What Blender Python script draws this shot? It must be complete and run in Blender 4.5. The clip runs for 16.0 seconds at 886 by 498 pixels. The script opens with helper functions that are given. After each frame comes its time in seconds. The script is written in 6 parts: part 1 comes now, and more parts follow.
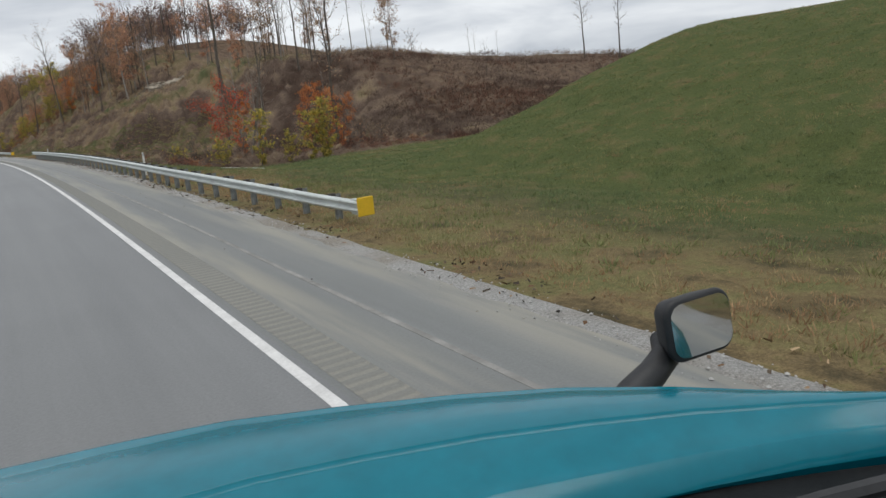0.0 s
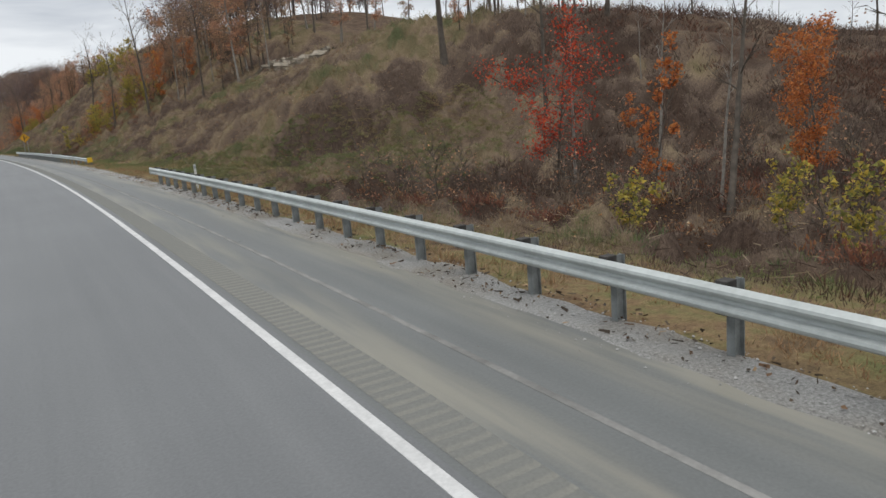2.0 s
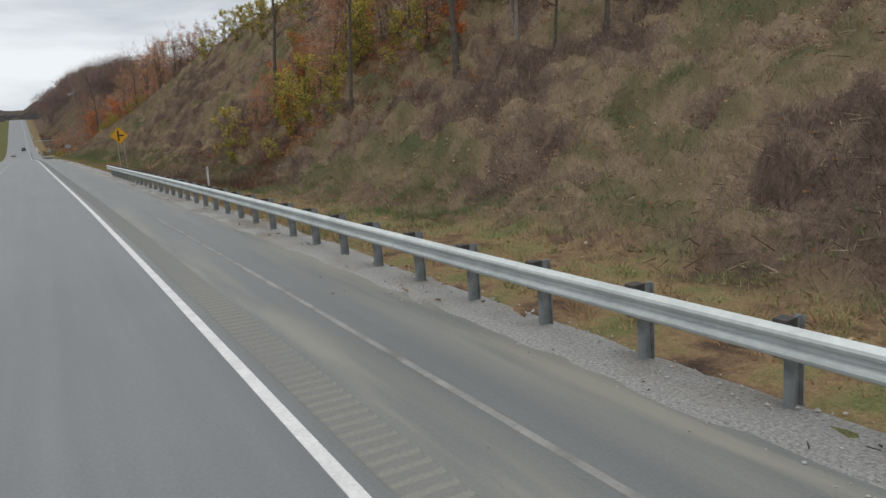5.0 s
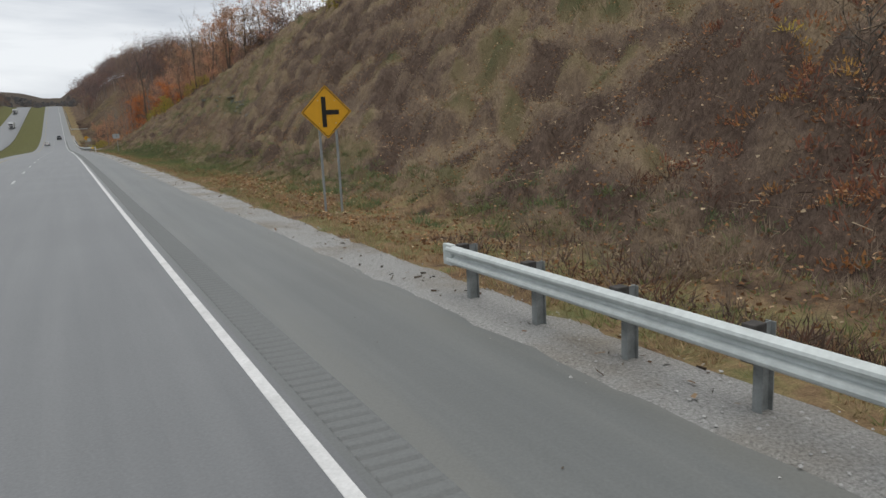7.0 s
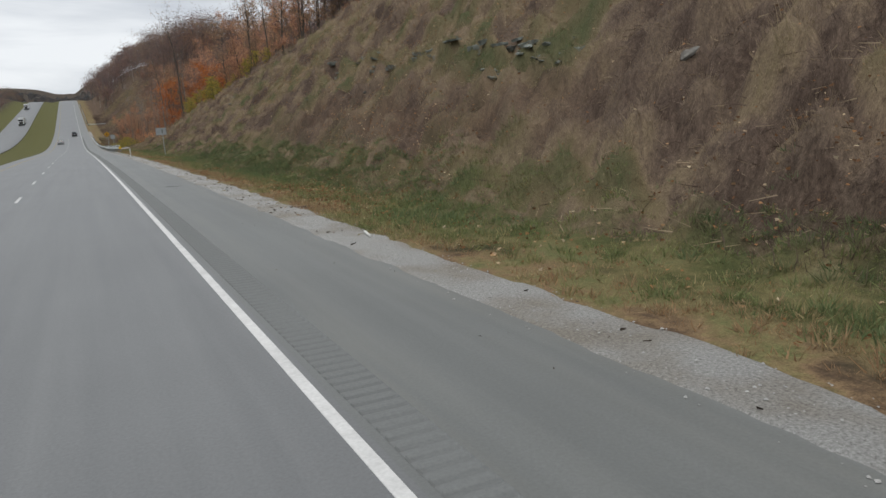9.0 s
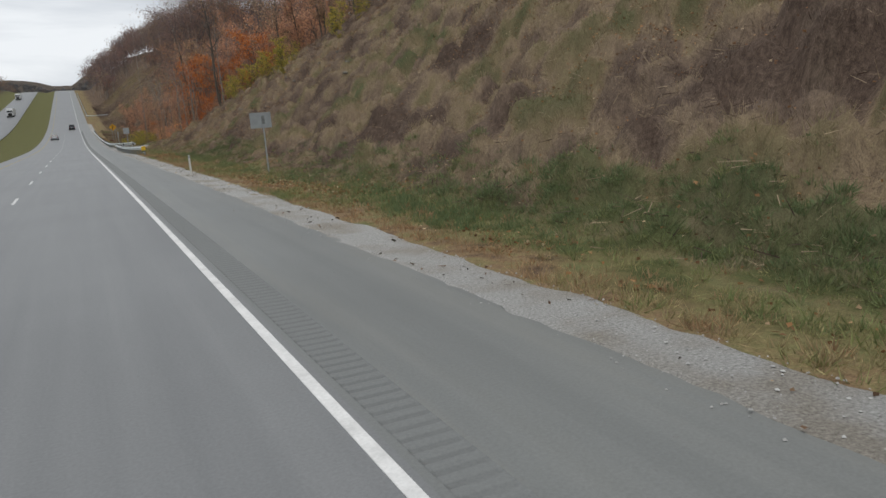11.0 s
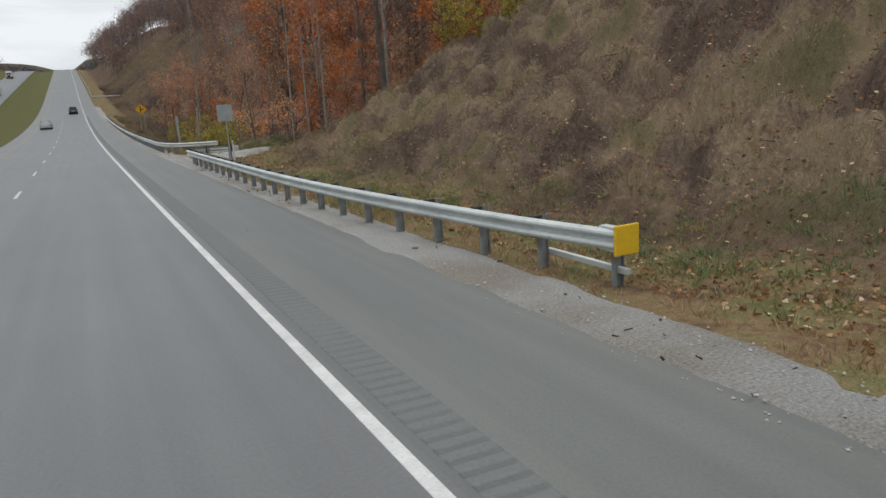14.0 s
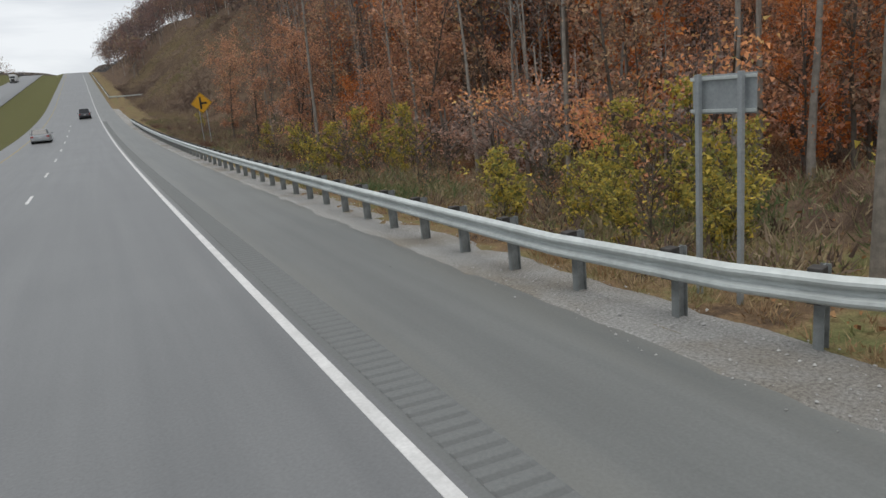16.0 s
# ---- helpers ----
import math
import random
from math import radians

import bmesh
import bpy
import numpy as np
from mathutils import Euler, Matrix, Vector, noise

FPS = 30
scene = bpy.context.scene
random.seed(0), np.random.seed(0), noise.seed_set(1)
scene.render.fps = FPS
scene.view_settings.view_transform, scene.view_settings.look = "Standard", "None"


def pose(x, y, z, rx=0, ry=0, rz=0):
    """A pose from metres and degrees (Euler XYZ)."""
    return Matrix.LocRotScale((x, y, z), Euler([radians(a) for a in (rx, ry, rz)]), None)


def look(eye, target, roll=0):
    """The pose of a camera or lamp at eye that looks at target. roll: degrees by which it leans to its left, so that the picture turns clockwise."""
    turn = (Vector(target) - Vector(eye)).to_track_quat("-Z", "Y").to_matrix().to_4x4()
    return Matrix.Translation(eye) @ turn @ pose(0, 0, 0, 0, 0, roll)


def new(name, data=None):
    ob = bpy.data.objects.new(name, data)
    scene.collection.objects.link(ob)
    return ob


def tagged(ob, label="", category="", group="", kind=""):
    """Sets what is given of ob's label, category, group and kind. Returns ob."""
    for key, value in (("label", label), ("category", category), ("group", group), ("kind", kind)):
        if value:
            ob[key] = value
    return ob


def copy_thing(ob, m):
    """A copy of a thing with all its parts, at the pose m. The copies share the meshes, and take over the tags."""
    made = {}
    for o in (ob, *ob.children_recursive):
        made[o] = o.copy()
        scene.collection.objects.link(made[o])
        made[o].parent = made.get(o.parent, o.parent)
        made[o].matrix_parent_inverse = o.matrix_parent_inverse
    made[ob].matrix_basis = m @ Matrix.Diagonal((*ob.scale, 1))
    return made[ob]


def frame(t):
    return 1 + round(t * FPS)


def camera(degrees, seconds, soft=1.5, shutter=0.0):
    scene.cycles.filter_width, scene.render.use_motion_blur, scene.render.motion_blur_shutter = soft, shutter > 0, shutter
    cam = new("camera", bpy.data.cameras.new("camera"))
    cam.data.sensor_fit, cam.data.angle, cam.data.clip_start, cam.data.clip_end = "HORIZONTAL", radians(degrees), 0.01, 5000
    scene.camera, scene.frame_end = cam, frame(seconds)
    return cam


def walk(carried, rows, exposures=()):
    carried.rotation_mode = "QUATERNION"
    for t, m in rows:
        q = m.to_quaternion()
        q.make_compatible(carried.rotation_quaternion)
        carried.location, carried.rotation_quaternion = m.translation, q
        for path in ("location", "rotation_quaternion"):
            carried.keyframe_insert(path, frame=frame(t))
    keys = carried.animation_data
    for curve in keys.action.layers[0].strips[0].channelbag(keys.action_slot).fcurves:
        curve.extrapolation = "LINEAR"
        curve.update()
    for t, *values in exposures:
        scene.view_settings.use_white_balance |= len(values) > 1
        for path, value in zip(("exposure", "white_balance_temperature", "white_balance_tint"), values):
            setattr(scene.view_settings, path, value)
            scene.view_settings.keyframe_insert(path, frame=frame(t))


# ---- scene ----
cam = camera(66.3, 16.0)
PATH = [
    (0.0, pose(0.000, 0.000, 2.400, 78.601, 5.842, -39.346)),
    (0.5, pose(1.211, 12.479, 2.824, 78.911, 5.330, -38.384)),
    (1.0, pose(2.406, 24.966, 3.229, 79.005, 4.989, -37.493)),
    (1.5, pose(3.554, 37.455, 3.606, 78.994, 4.912, -36.700)),
    (2.0, pose(4.632, 49.938, 3.948, 79.001, 4.871, -35.836)),
    (2.5, pose(5.587, 62.422, 4.248, 79.144, 4.670, -34.937)),
    (3.0, pose(6.386, 74.915, 4.516, 79.159, 4.508, -34.251)),
    (3.5, pose(7.035, 87.395, 4.749, 79.360, 4.586, -33.436)),
    (4.0, pose(7.556, 99.861, 4.960, 79.406, 4.649, -32.917)),
    (4.5, pose(7.967, 112.332, 5.165, 79.514, 4.644, -32.227)),
    (5.0, pose(8.268, 124.821, 5.366, 79.715, 4.218, -31.461)),
    (5.5, pose(8.470, 137.319, 5.562, 79.913, 3.633, -30.694)),
    (6.0, pose(8.577, 149.824, 5.750, 80.026, 3.079, -30.004)),
    (6.5, pose(8.601, 162.334, 5.929, 79.964, 2.756, -29.482)),
    (7.0, pose(8.537, 174.847, 6.099, 79.717, 2.791, -29.099)),
    (7.5, pose(8.450, 187.331, 6.258, 79.496, 3.048, -28.831)),
    (8.0, pose(8.400, 199.803, 6.411, 79.291, 3.355, -28.525)),
    (8.5, pose(8.387, 212.282, 6.565, 79.091, 3.489, -28.331)),
    (9.0, pose(8.392, 224.763, 6.711, 78.947, 3.744, -28.128)),
    (9.5, pose(8.394, 237.253, 6.845, 78.656, 3.897, -28.112)),
    (10.0, pose(8.411, 249.733, 6.962, 78.547, 4.023, -28.006)),
    (10.5, pose(8.417, 262.220, 7.056, 78.388, 4.058, -28.171)),
    (11.0, pose(8.410, 274.715, 7.125, 78.245, 3.961, -28.248)),
    (11.5, pose(8.392, 287.215, 7.172, 78.103, 3.788, -28.282)),
    (12.0, pose(8.366, 299.721, 7.198, 77.948, 3.582, -28.269)),
    (12.5, pose(8.332, 312.234, 7.206, 77.737, 3.393, -28.176)),
    (13.0, pose(8.310, 324.740, 7.199, 77.730, 3.241, -28.149)),
    (13.5, pose(8.275, 337.246, 7.176, 77.638, 3.102, -28.131)),
    (14.0, pose(8.237, 349.742, 7.141, 77.452, 3.341, -28.041)),
    (14.5, pose(8.225, 362.224, 7.098, 77.217, 3.914, -27.893)),
    (15.0, pose(8.248, 374.711, 7.050, 76.888, 4.817, -27.761)),
    (15.5, pose(8.282, 387.202, 7.016, 76.840, 5.381, -27.441)),
    (16.0, pose(8.366, 399.682, 7.030, 77.098, 5.312, -27.248)),
]
walk(cam, PATH)

# ---- world, sun ----
world = bpy.data.worlds.new("overcast")
scene.world = world
world.use_nodes = True
wn, wl = world.node_tree.nodes, world.node_tree.links
wn.clear()
w_out = wn.new("ShaderNodeOutputWorld")
w_sky = wn.new("ShaderNodeTexSky")
w_sky.sky_type, w_sky.sun_disc = "NISHITA", False
w_sky.sun_elevation, w_sky.sun_rotation = radians(79), radians(218)
w_a = wn.new("ShaderNodeBackground")
w_a.inputs["Strength"].default_value = 0.06
wl.new(w_sky.outputs[0], w_a.inputs["Color"])
w_co = wn.new("ShaderNodeTexCoord")
w_map = wn.new("ShaderNodeMapping")
w_map.inputs["Scale"].default_value = (1.6, 1.6, 6.0)
wl.new(w_co.outputs["Generated"], w_map.inputs["Vector"])
w_no = wn.new("ShaderNodeTexNoise")
w_no.inputs["Scale"].default_value, w_no.inputs["Detail"].default_value = 2.2, 6
w_no.inputs["Distortion"].default_value = 0.4
wl.new(w_map.outputs[0], w_no.inputs["Vector"])
w_ra = wn.new("ShaderNodeValToRGB")
w_ra.color_ramp.elements[0].position, w_ra.color_ramp.elements[0].color = 0.36, (0.56, 0.60, 0.66, 1)
w_ra.color_ramp.elements[1].position, w_ra.color_ramp.elements[1].color = 0.62, (0.94, 0.97, 1.0, 1)
wl.new(w_no.outputs[0], w_ra.inputs[0])
w_b = wn.new("ShaderNodeBackground")
w_b.inputs["Strength"].default_value = 1.0
wl.new(w_ra.outputs[0], w_b.inputs["Color"])
w_mix = wn.new("ShaderNodeMixShader")
w_mix.inputs[0].default_value = 0.9
wl.new(w_a.outputs[0], w_mix.inputs[1])
wl.new(w_b.outputs[0], w_mix.inputs[2])
wl.new(w_mix.outputs[0], w_out.inputs[0])

sun = new("sun", bpy.data.lights.new("sun", "SUN"))
sun.data.energy, sun.data.angle, sun.data.color = 1.7, radians(45), (1.0, 0.97, 0.92)
sun.matrix_world = look((0, 0, 60), (7, 9, 0))

# ---- materials ----


def nodes_of(name, rough=0.9, metal=0.0, spec=0.3):
    m = bpy.data.materials.new(name)
    m.use_nodes = True
    nt = m.node_tree
    b = nt.nodes["Principled BSDF"]
    b.inputs["Roughness"].default_value, b.inputs["Metallic"].default_value = rough, metal
    b.inputs["Specular IOR Level"].default_value = spec
    return m, nt, b


def ramp_node(nt, stops):
    r = nt.nodes.new("ShaderNodeValToRGB")
    while len(r.color_ramp.elements) < len(stops):
        r.color_ramp.elements.new(0.5)
    for e, (p, c) in zip(r.color_ramp.elements, stops):
        e.position, e.color = p, (*c, 1)
    return r


def noise_node(nt, vec, scale, detail=4, rough=0.55):
    n = nt.nodes.new("ShaderNodeTexNoise")
    n.inputs["Scale"].default_value, n.inputs["Detail"].default_value, n.inputs["Roughness"].default_value = scale, detail, rough
    nt.links.new(vec, n.inputs["Vector"])
    return n


def mix_node(nt, kind, fac, a, b):
    n = nt.nodes.new("ShaderNodeMix")
    n.data_type, n.blend_type = "RGBA", kind
    for sock, v in ((n.inputs[0], fac), (n.inputs[6], a), (n.inputs[7], b)):
        if isinstance(v, (int, float)):
            sock.default_value = v
        elif isinstance(v, tuple):
            sock.default_value = (*v, 1)
        else:
            nt.links.new(v, sock)
    return n.outputs[2]


def bump(nt, b, height, strength, dist):
    n = nt.nodes.new("ShaderNodeBump")
    n.inputs["Strength"].default_value, n.inputs["Distance"].default_value = strength, dist
    nt.links.new(height, n.inputs["Height"])
    nt.links.new(n.outputs[0], b.inputs["Normal"])


def place(nt, kind="Object", scale=(1, 1, 1)):
    c = nt.nodes.new("ShaderNodeTexCoord")
    m = nt.nodes.new("ShaderNodeMapping")
    m.inputs["Scale"].default_value = scale
    nt.links.new(c.outputs[kind], m.inputs["Vector"])
    return m.outputs[0]


def step(nt, value, lo, hi):
    n = nt.nodes.new("ShaderNodeMapRange")
    n.interpolation_type = "SMOOTHSTEP"
    n.inputs["From Min"].default_value, n.inputs["From Max"].default_value = lo, hi
    nt.links.new(value, n.inputs["Value"])
    return n.outputs[0]


def mathn(nt, op, a, b=0.0):
    n = nt.nodes.new("ShaderNodeMath")
    n.operation = op
    for sock, v in ((n.inputs[0], a), (n.inputs[1], b)):
        if isinstance(v, (int, float)):
            sock.default_value = v
        else:
            nt.links.new(v, sock)
    return n.outputs[0]


def simple(name, colour, rough=0.6, metal=0.0, var=0.25, scale=6.0, bumps=0.1, spec=0.4):
    """A plain painted, wooden or metal surface with two scales of wear."""
    m, nt, b = nodes_of(name, rough, metal, spec)
    v = place(nt)
    n1, n2 = noise_node(nt, v, scale, 5), noise_node(nt, v, scale * 9, 3)
    lo = tuple(c * (1 - var) for c in colour)
    hi = tuple(min(1, c * (1 + var)) for c in colour)
    c1 = ramp_node(nt, [(0.3, lo), (0.7, hi)])
    nt.links.new(n1.outputs[0], c1.inputs[0])
    col = mix_node(nt, "MULTIPLY", 0.35, c1.outputs[0], n2.outputs[0])
    nt.links.new(col, b.inputs["Base Color"])
    if bumps:
        bump(nt, b, n2.outputs[0], bumps, 0.01)
    return m


def asphalt(name, lo, hi, dust=None, tracks=True):
    """Worn pavement: u across the road, v along it, in metres."""
    m, nt, b = nodes_of(name, 0.50, 0, 0.5)
    uv = place(nt, "UV")
    long_ = place(nt, "UV", (1.0, 0.03, 1.0))
    grain = noise_node(nt, uv, 28, 3, 0.7)
    streak = noise_node(nt, long_, 2.2, 5)
    blotch = noise_node(nt, uv, 0.22, 5)
    base = ramp_node(nt, [(0.32, lo), (0.7, hi)])
    nt.links.new(streak.outputs[0], base.inputs[0])
    spots = ramp_node(nt, [(0.3, (0.84, 0.84, 0.84)), (0.75, (1.08, 1.08, 1.08))])
    nt.links.new(blotch.outputs[0], spots.inputs[0])
    fine = ramp_node(nt, [(0.25, (0.72, 0.72, 0.72)), (0.75, (1.15, 1.15, 1.15))])
    nt.links.new(grain.outputs[0], fine.inputs[0])
    col = mix_node(nt, "MULTIPLY", 0.6, base.outputs[0], spots.outputs[0])
    col = mix_node(nt, "MULTIPLY", 0.7, col, fine.outputs[0])
    if dust:
        sep = nt.nodes.new("ShaderNodeSeparateXYZ")
        nt.links.new(uv, sep.inputs[0])
        dn = noise_node(nt, place(nt, "UV", (1.6, 0.12, 1)), 1.3, 6)
        far = step(nt, sep.outputs[1], 190, 110)
        lane = mathn(nt, "MULTIPLY", step(nt, sep.outputs[0], 0.15, 0.5), step(nt, sep.outputs[0], 1.5, 0.8))
        edge_ = step(nt, sep.outputs[0], 1.9, 2.9)
        k = mathn(nt, "ADD", lane, edge_)
        k = mathn(nt, "MULTIPLY", k, step(nt, dn.outputs[0], 0.36, 0.62))
        k = mathn(nt, "MULTIPLY", k, mathn(nt, "ADD", mathn(nt, "MULTIPLY", far, 0.7), 0.12))
        col = mix_node(nt, "MIX", k, col, dust)
    nt.links.new(col, b.inputs["Base Color"])
    bump(nt, b, grain.outputs[0], 0.25, 0.01)
    return m


def rumble_material():
    """Milled grooves: dust lies in them at first, a darker colour fills them further on."""
    m, nt, b = nodes_of("milled_asphalt", 0.9, 0, 0.3)
    uv = place(nt, "UV")
    sep = nt.nodes.new("ShaderNodeSeparateXYZ")
    nt.links.new(uv, sep.inputs[0])
    dusty = step(nt, sep.outputs[1], 190, 110)
    w = mathn(nt, "FRACT", mathn(nt, "DIVIDE", mathn(nt, "ADD", sep.outputs[1], 0.025), 0.2))
    slot = mathn(nt, "MULTIPLY", step(nt, w, 0.0, 0.08), step(nt, w, 0.5, 0.38))
    wear = noise_node(nt, place(nt, "UV", (1.0, 0.35, 1.0)), 0.45, 5)
    grain = noise_node(nt, uv, 24, 3, 0.7)
    k = mathn(nt, "MULTIPLY", slot, step(nt, wear.outputs[0], 0.32, 0.58))
    fill = mix_node(nt, "MIX", dusty, (0.088, 0.091, 0.091), (0.33, 0.31, 0.255))
    base = mix_node(nt, "MIX", mathn(nt, "MULTIPLY", dusty, 0.35), (0.158, 0.165, 0.163), (0.210, 0.200, 0.164))
    col = mix_node(nt, "MIX", mathn(nt, "MULTIPLY", k, mathn(nt, "SUBTRACT", 0.42, mathn(nt, "MULTIPLY", dusty, 0.16))), base, fill)
    sh = ramp_node(nt, [(0.25, (0.75, 0.75, 0.75)), (0.75, (1.12, 1.12, 1.12))])
    nt.links.new(grain.outputs[0], sh.inputs[0])
    nt.links.new(mix_node(nt, "MULTIPLY", 0.7, col, sh.outputs[0]), b.inputs["Base Color"])
    bump(nt, b, grain.outputs[0], 0.25, 0.01)
    return m


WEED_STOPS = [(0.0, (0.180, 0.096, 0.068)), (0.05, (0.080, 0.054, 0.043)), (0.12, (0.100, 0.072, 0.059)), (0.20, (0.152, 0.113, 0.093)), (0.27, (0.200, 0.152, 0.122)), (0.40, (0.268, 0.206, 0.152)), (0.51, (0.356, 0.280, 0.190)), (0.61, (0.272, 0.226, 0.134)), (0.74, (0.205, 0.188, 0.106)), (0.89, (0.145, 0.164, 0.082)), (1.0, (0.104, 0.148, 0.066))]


def ground_material():
    """Turf by the road, mown green field, dead weeds and leaf litter on the banks: u across, v along the road, in metres."""
    m, nt, b = nodes_of("turf_and_weeds", 1.0, 0, 0.1)
    uv = place(nt, "UV")
    sep = nt.nodes.new("ShaderNodeSeparateXYZ")
    nt.links.new(uv, sep.inputs[0])
    u, v = sep.outputs[0], sep.outputs[1]
    big, mid, fine = noise_node(nt, uv, 0.09, 5), noise_node(nt, uv, 0.7, 6, 0.65), noise_node(nt, uv, 7, 5, 0.7)
    brown = ramp_node(nt, [(0.28, (0.050, 0.038, 0.031)), (0.44, (0.098, 0.070, 0.054)), (0.53, (0.135, 0.096, 0.070)), (0.62, (0.165, 0.128, 0.092)), (0.78, (0.115, 0.110, 0.058))])
    nt.links.new(mid.outputs[0], brown.inputs[0])
    green = ramp_node(nt, [(0.3, (0.066, 0.083, 0.031)), (0.50, (0.078, 0.099, 0.036)), (0.60, (0.108, 0.110, 0.045)), (0.72, (0.140, 0.110, 0.060))])
    nt.links.new(mid.outputs[0], green.inputs[0])
    straw = ramp_node(nt, [(0.3, (0.180, 0.116, 0.068)), (0.47, (0.240, 0.170, 0.100)), (0.56, (0.195, 0.172, 0.086)), (0.64, (0.138, 0.152, 0.068)), (0.8, (0.260, 0.188, 0.115))])
    nt.links.new(mid.outputs[0], straw.inputs[0])
    wob = mathn(nt, "MULTIPLY", mathn(nt, "SUBTRACT", big.outputs[0], 0.5), 9.0)
    uu = mathn(nt, "ADD", u, wob)
    verge = mathn(nt, "MULTIPLY", step(nt, uu, 9.5, 7.0), step(nt, mid.outputs[0], 0.30, 0.52))
    vv = mathn(nt, "ADD", v, mathn(nt, "MULTIPLY", wob, 0.35))
    field = mathn(nt, "MULTIPLY", step(nt, vv, 54.5, 51.5), step(nt, u, 100, 80))
    field = mathn(nt, "MULTIPLY", field, mathn(nt, "ADD", mathn(nt, "MULTIPLY", step(nt, uu, 4.5, 14.0), 0.7), 0.3))
    left = step(nt, u, -9.0, -10.0)
    k = mathn(nt, "MAXIMUM", field, left)
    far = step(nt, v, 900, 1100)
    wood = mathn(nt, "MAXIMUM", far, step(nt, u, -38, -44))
    col = mix_node(nt, "MIX", verge, brown.outputs[0], straw.outputs[0])
    lush = mathn(nt, "MULTIPLY", step(nt, uu, 4.6, 6.6), step(nt, uu, 11.5, 9.5))
    lush = mathn(nt, "MULTIPLY", lush, mathn(nt, "MULTIPLY", step(nt, v, 205, 235), step(nt, v, 312, 290)))
    col = mix_node(nt, "MIX", mathn(nt, "MULTIPLY", mathn(nt, "MULTIPLY", lush, step(nt, mid.outputs[0], 0.66, 0.42)), 0.85), col, green.outputs[0])
    col = mix_node(nt, "MIX", k, col, green.outputs[0])
    col = mix_node(nt, "MIX", mathn(nt, "MULTIPLY", left, 0.22), col, straw.outputs[0])
    forest = mathn(nt, "MULTIPLY", mathn(nt, "MULTIPLY", step(nt, vv, 404, 412), step(nt, u, 9, 14)), step(nt, v, 492, 466))
    rust = ramp_node(nt, [(0.3, (0.090, 0.050, 0.032)), (0.55, (0.210, 0.105, 0.055)), (0.8, (0.300, 0.165, 0.078))])
    nt.links.new(mid.outputs[0], rust.inputs[0])
    col = mix_node(nt, "MIX", forest, col, rust.outputs[0])
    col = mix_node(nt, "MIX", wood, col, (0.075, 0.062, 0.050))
    # matted dead stems of the bushes lie over the soil
    tuv = nt.nodes.new("ShaderNodeUVMap")
    tuv.uv_map = "Weeds"
    tsep = nt.nodes.new("ShaderNodeSeparateXYZ")
    nt.links.new(tuv.outputs[0], tsep.inputs[0])
    jitter = mathn(nt, "MULTIPLY", mathn(nt, "SUBTRACT", fine.outputs[0], 0.5), 0.35)
    # weed colours scaled down, with the shade between stems put into them
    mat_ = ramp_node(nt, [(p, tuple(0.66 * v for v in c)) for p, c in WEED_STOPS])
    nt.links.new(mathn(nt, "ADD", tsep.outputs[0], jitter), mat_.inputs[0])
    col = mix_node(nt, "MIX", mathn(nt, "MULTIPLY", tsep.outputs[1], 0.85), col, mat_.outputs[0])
    sh = ramp_node(nt, [(0.25, (0.55, 0.55, 0.55)), (0.75, (1.25, 1.25, 1.25))])
    nt.links.new(fine.outputs[0], sh.inputs[0])
    speck = noise_node(nt, uv, 32, 4, 0.8)
    sp = ramp_node(nt, [(0.34, (0.50, 0.48, 0.46)), (0.66, (1.45, 1.40, 1.32))])
    nt.links.new(speck.outputs[0], sp.inputs[0])
    col = mix_node(nt, "MULTIPLY", 0.9, col, sh.outputs[0])
    col = mix_node(nt, "MULTIPLY", 0.8, col, sp.outputs[0])
    nt.links.new(col, b.inputs["Base Color"])
    bump(nt, b, fine.outputs[0], 0.8, 0.12)
    return m


def blades_material(name, stops, rough=0.9, through_=0.25, vary=1.0):
    """Blades and leaves: the clump's tone runs along a ramp, each blade varies it."""
    m, nt, b = nodes_of(name, rough, 0, 0.15)
    uv = nt.nodes.new("ShaderNodeTexCoord")
    sep = nt.nodes.new("ShaderNodeSeparateXYZ")
    nt.links.new(uv.outputs["UV"], sep.inputs[0])
    r = ramp_node(nt, stops)
    nt.links.new(sep.outputs[0], r.inputs[0])
    g = nt.nodes.new("ShaderNodeNewGeometry")
    sh = ramp_node(nt, [(0.0, (1 - 0.28 * vary,) * 3), (1.0, (1 + 0.22 * vary, 1 + 0.20 * vary, 1 + 0.14 * vary))])
    nt.links.new(g.outputs["Random Per Island"], sh.inputs[0])
    col = mix_node(nt, "MULTIPLY", 1.0, r.outputs[0], sh.outputs[0])
    nt.links.new(col, b.inputs["Base Color"])
    t = nt.nodes.new("ShaderNodeBsdfTranslucent")
    nt.links.new(col, t.inputs["Color"])
    ms = nt.nodes.new("ShaderNodeMixShader")
    ms.inputs[0].default_value = through_
    nt.links.new(b.outputs[0], ms.inputs[1])
    nt.links.new(t.outputs[0], ms.inputs[2])
    nt.links.new(ms.outputs[0], nt.nodes["Material Output"].inputs[0])
    return m


M_ROAD = asphalt("worn_asphalt", (0.136, 0.141, 0.144), (0.164, 0.169, 0.171))
M_SHOULDER = asphalt("shoulder_asphalt", (0.124, 0.131, 0.128), (0.156, 0.163, 0.158), dust=(0.250, 0.236, 0.192))
M_RUMBLE = rumble_material()
M_GROUND = ground_material()
M_LINE = simple("road_paint", (0.66, 0.66, 0.65), 0.7, var=0.12, scale=3, bumps=0.05)
M_SEAM = simple("sealed_joint", (0.245, 0.242, 0.23), 0.9, var=0.3, scale=2)
M_STEEL = simple("galvanised_steel", (0.59, 0.63, 0.615), 0.5, metal=0.2, var=0.14, scale=1.2, bumps=0.03)
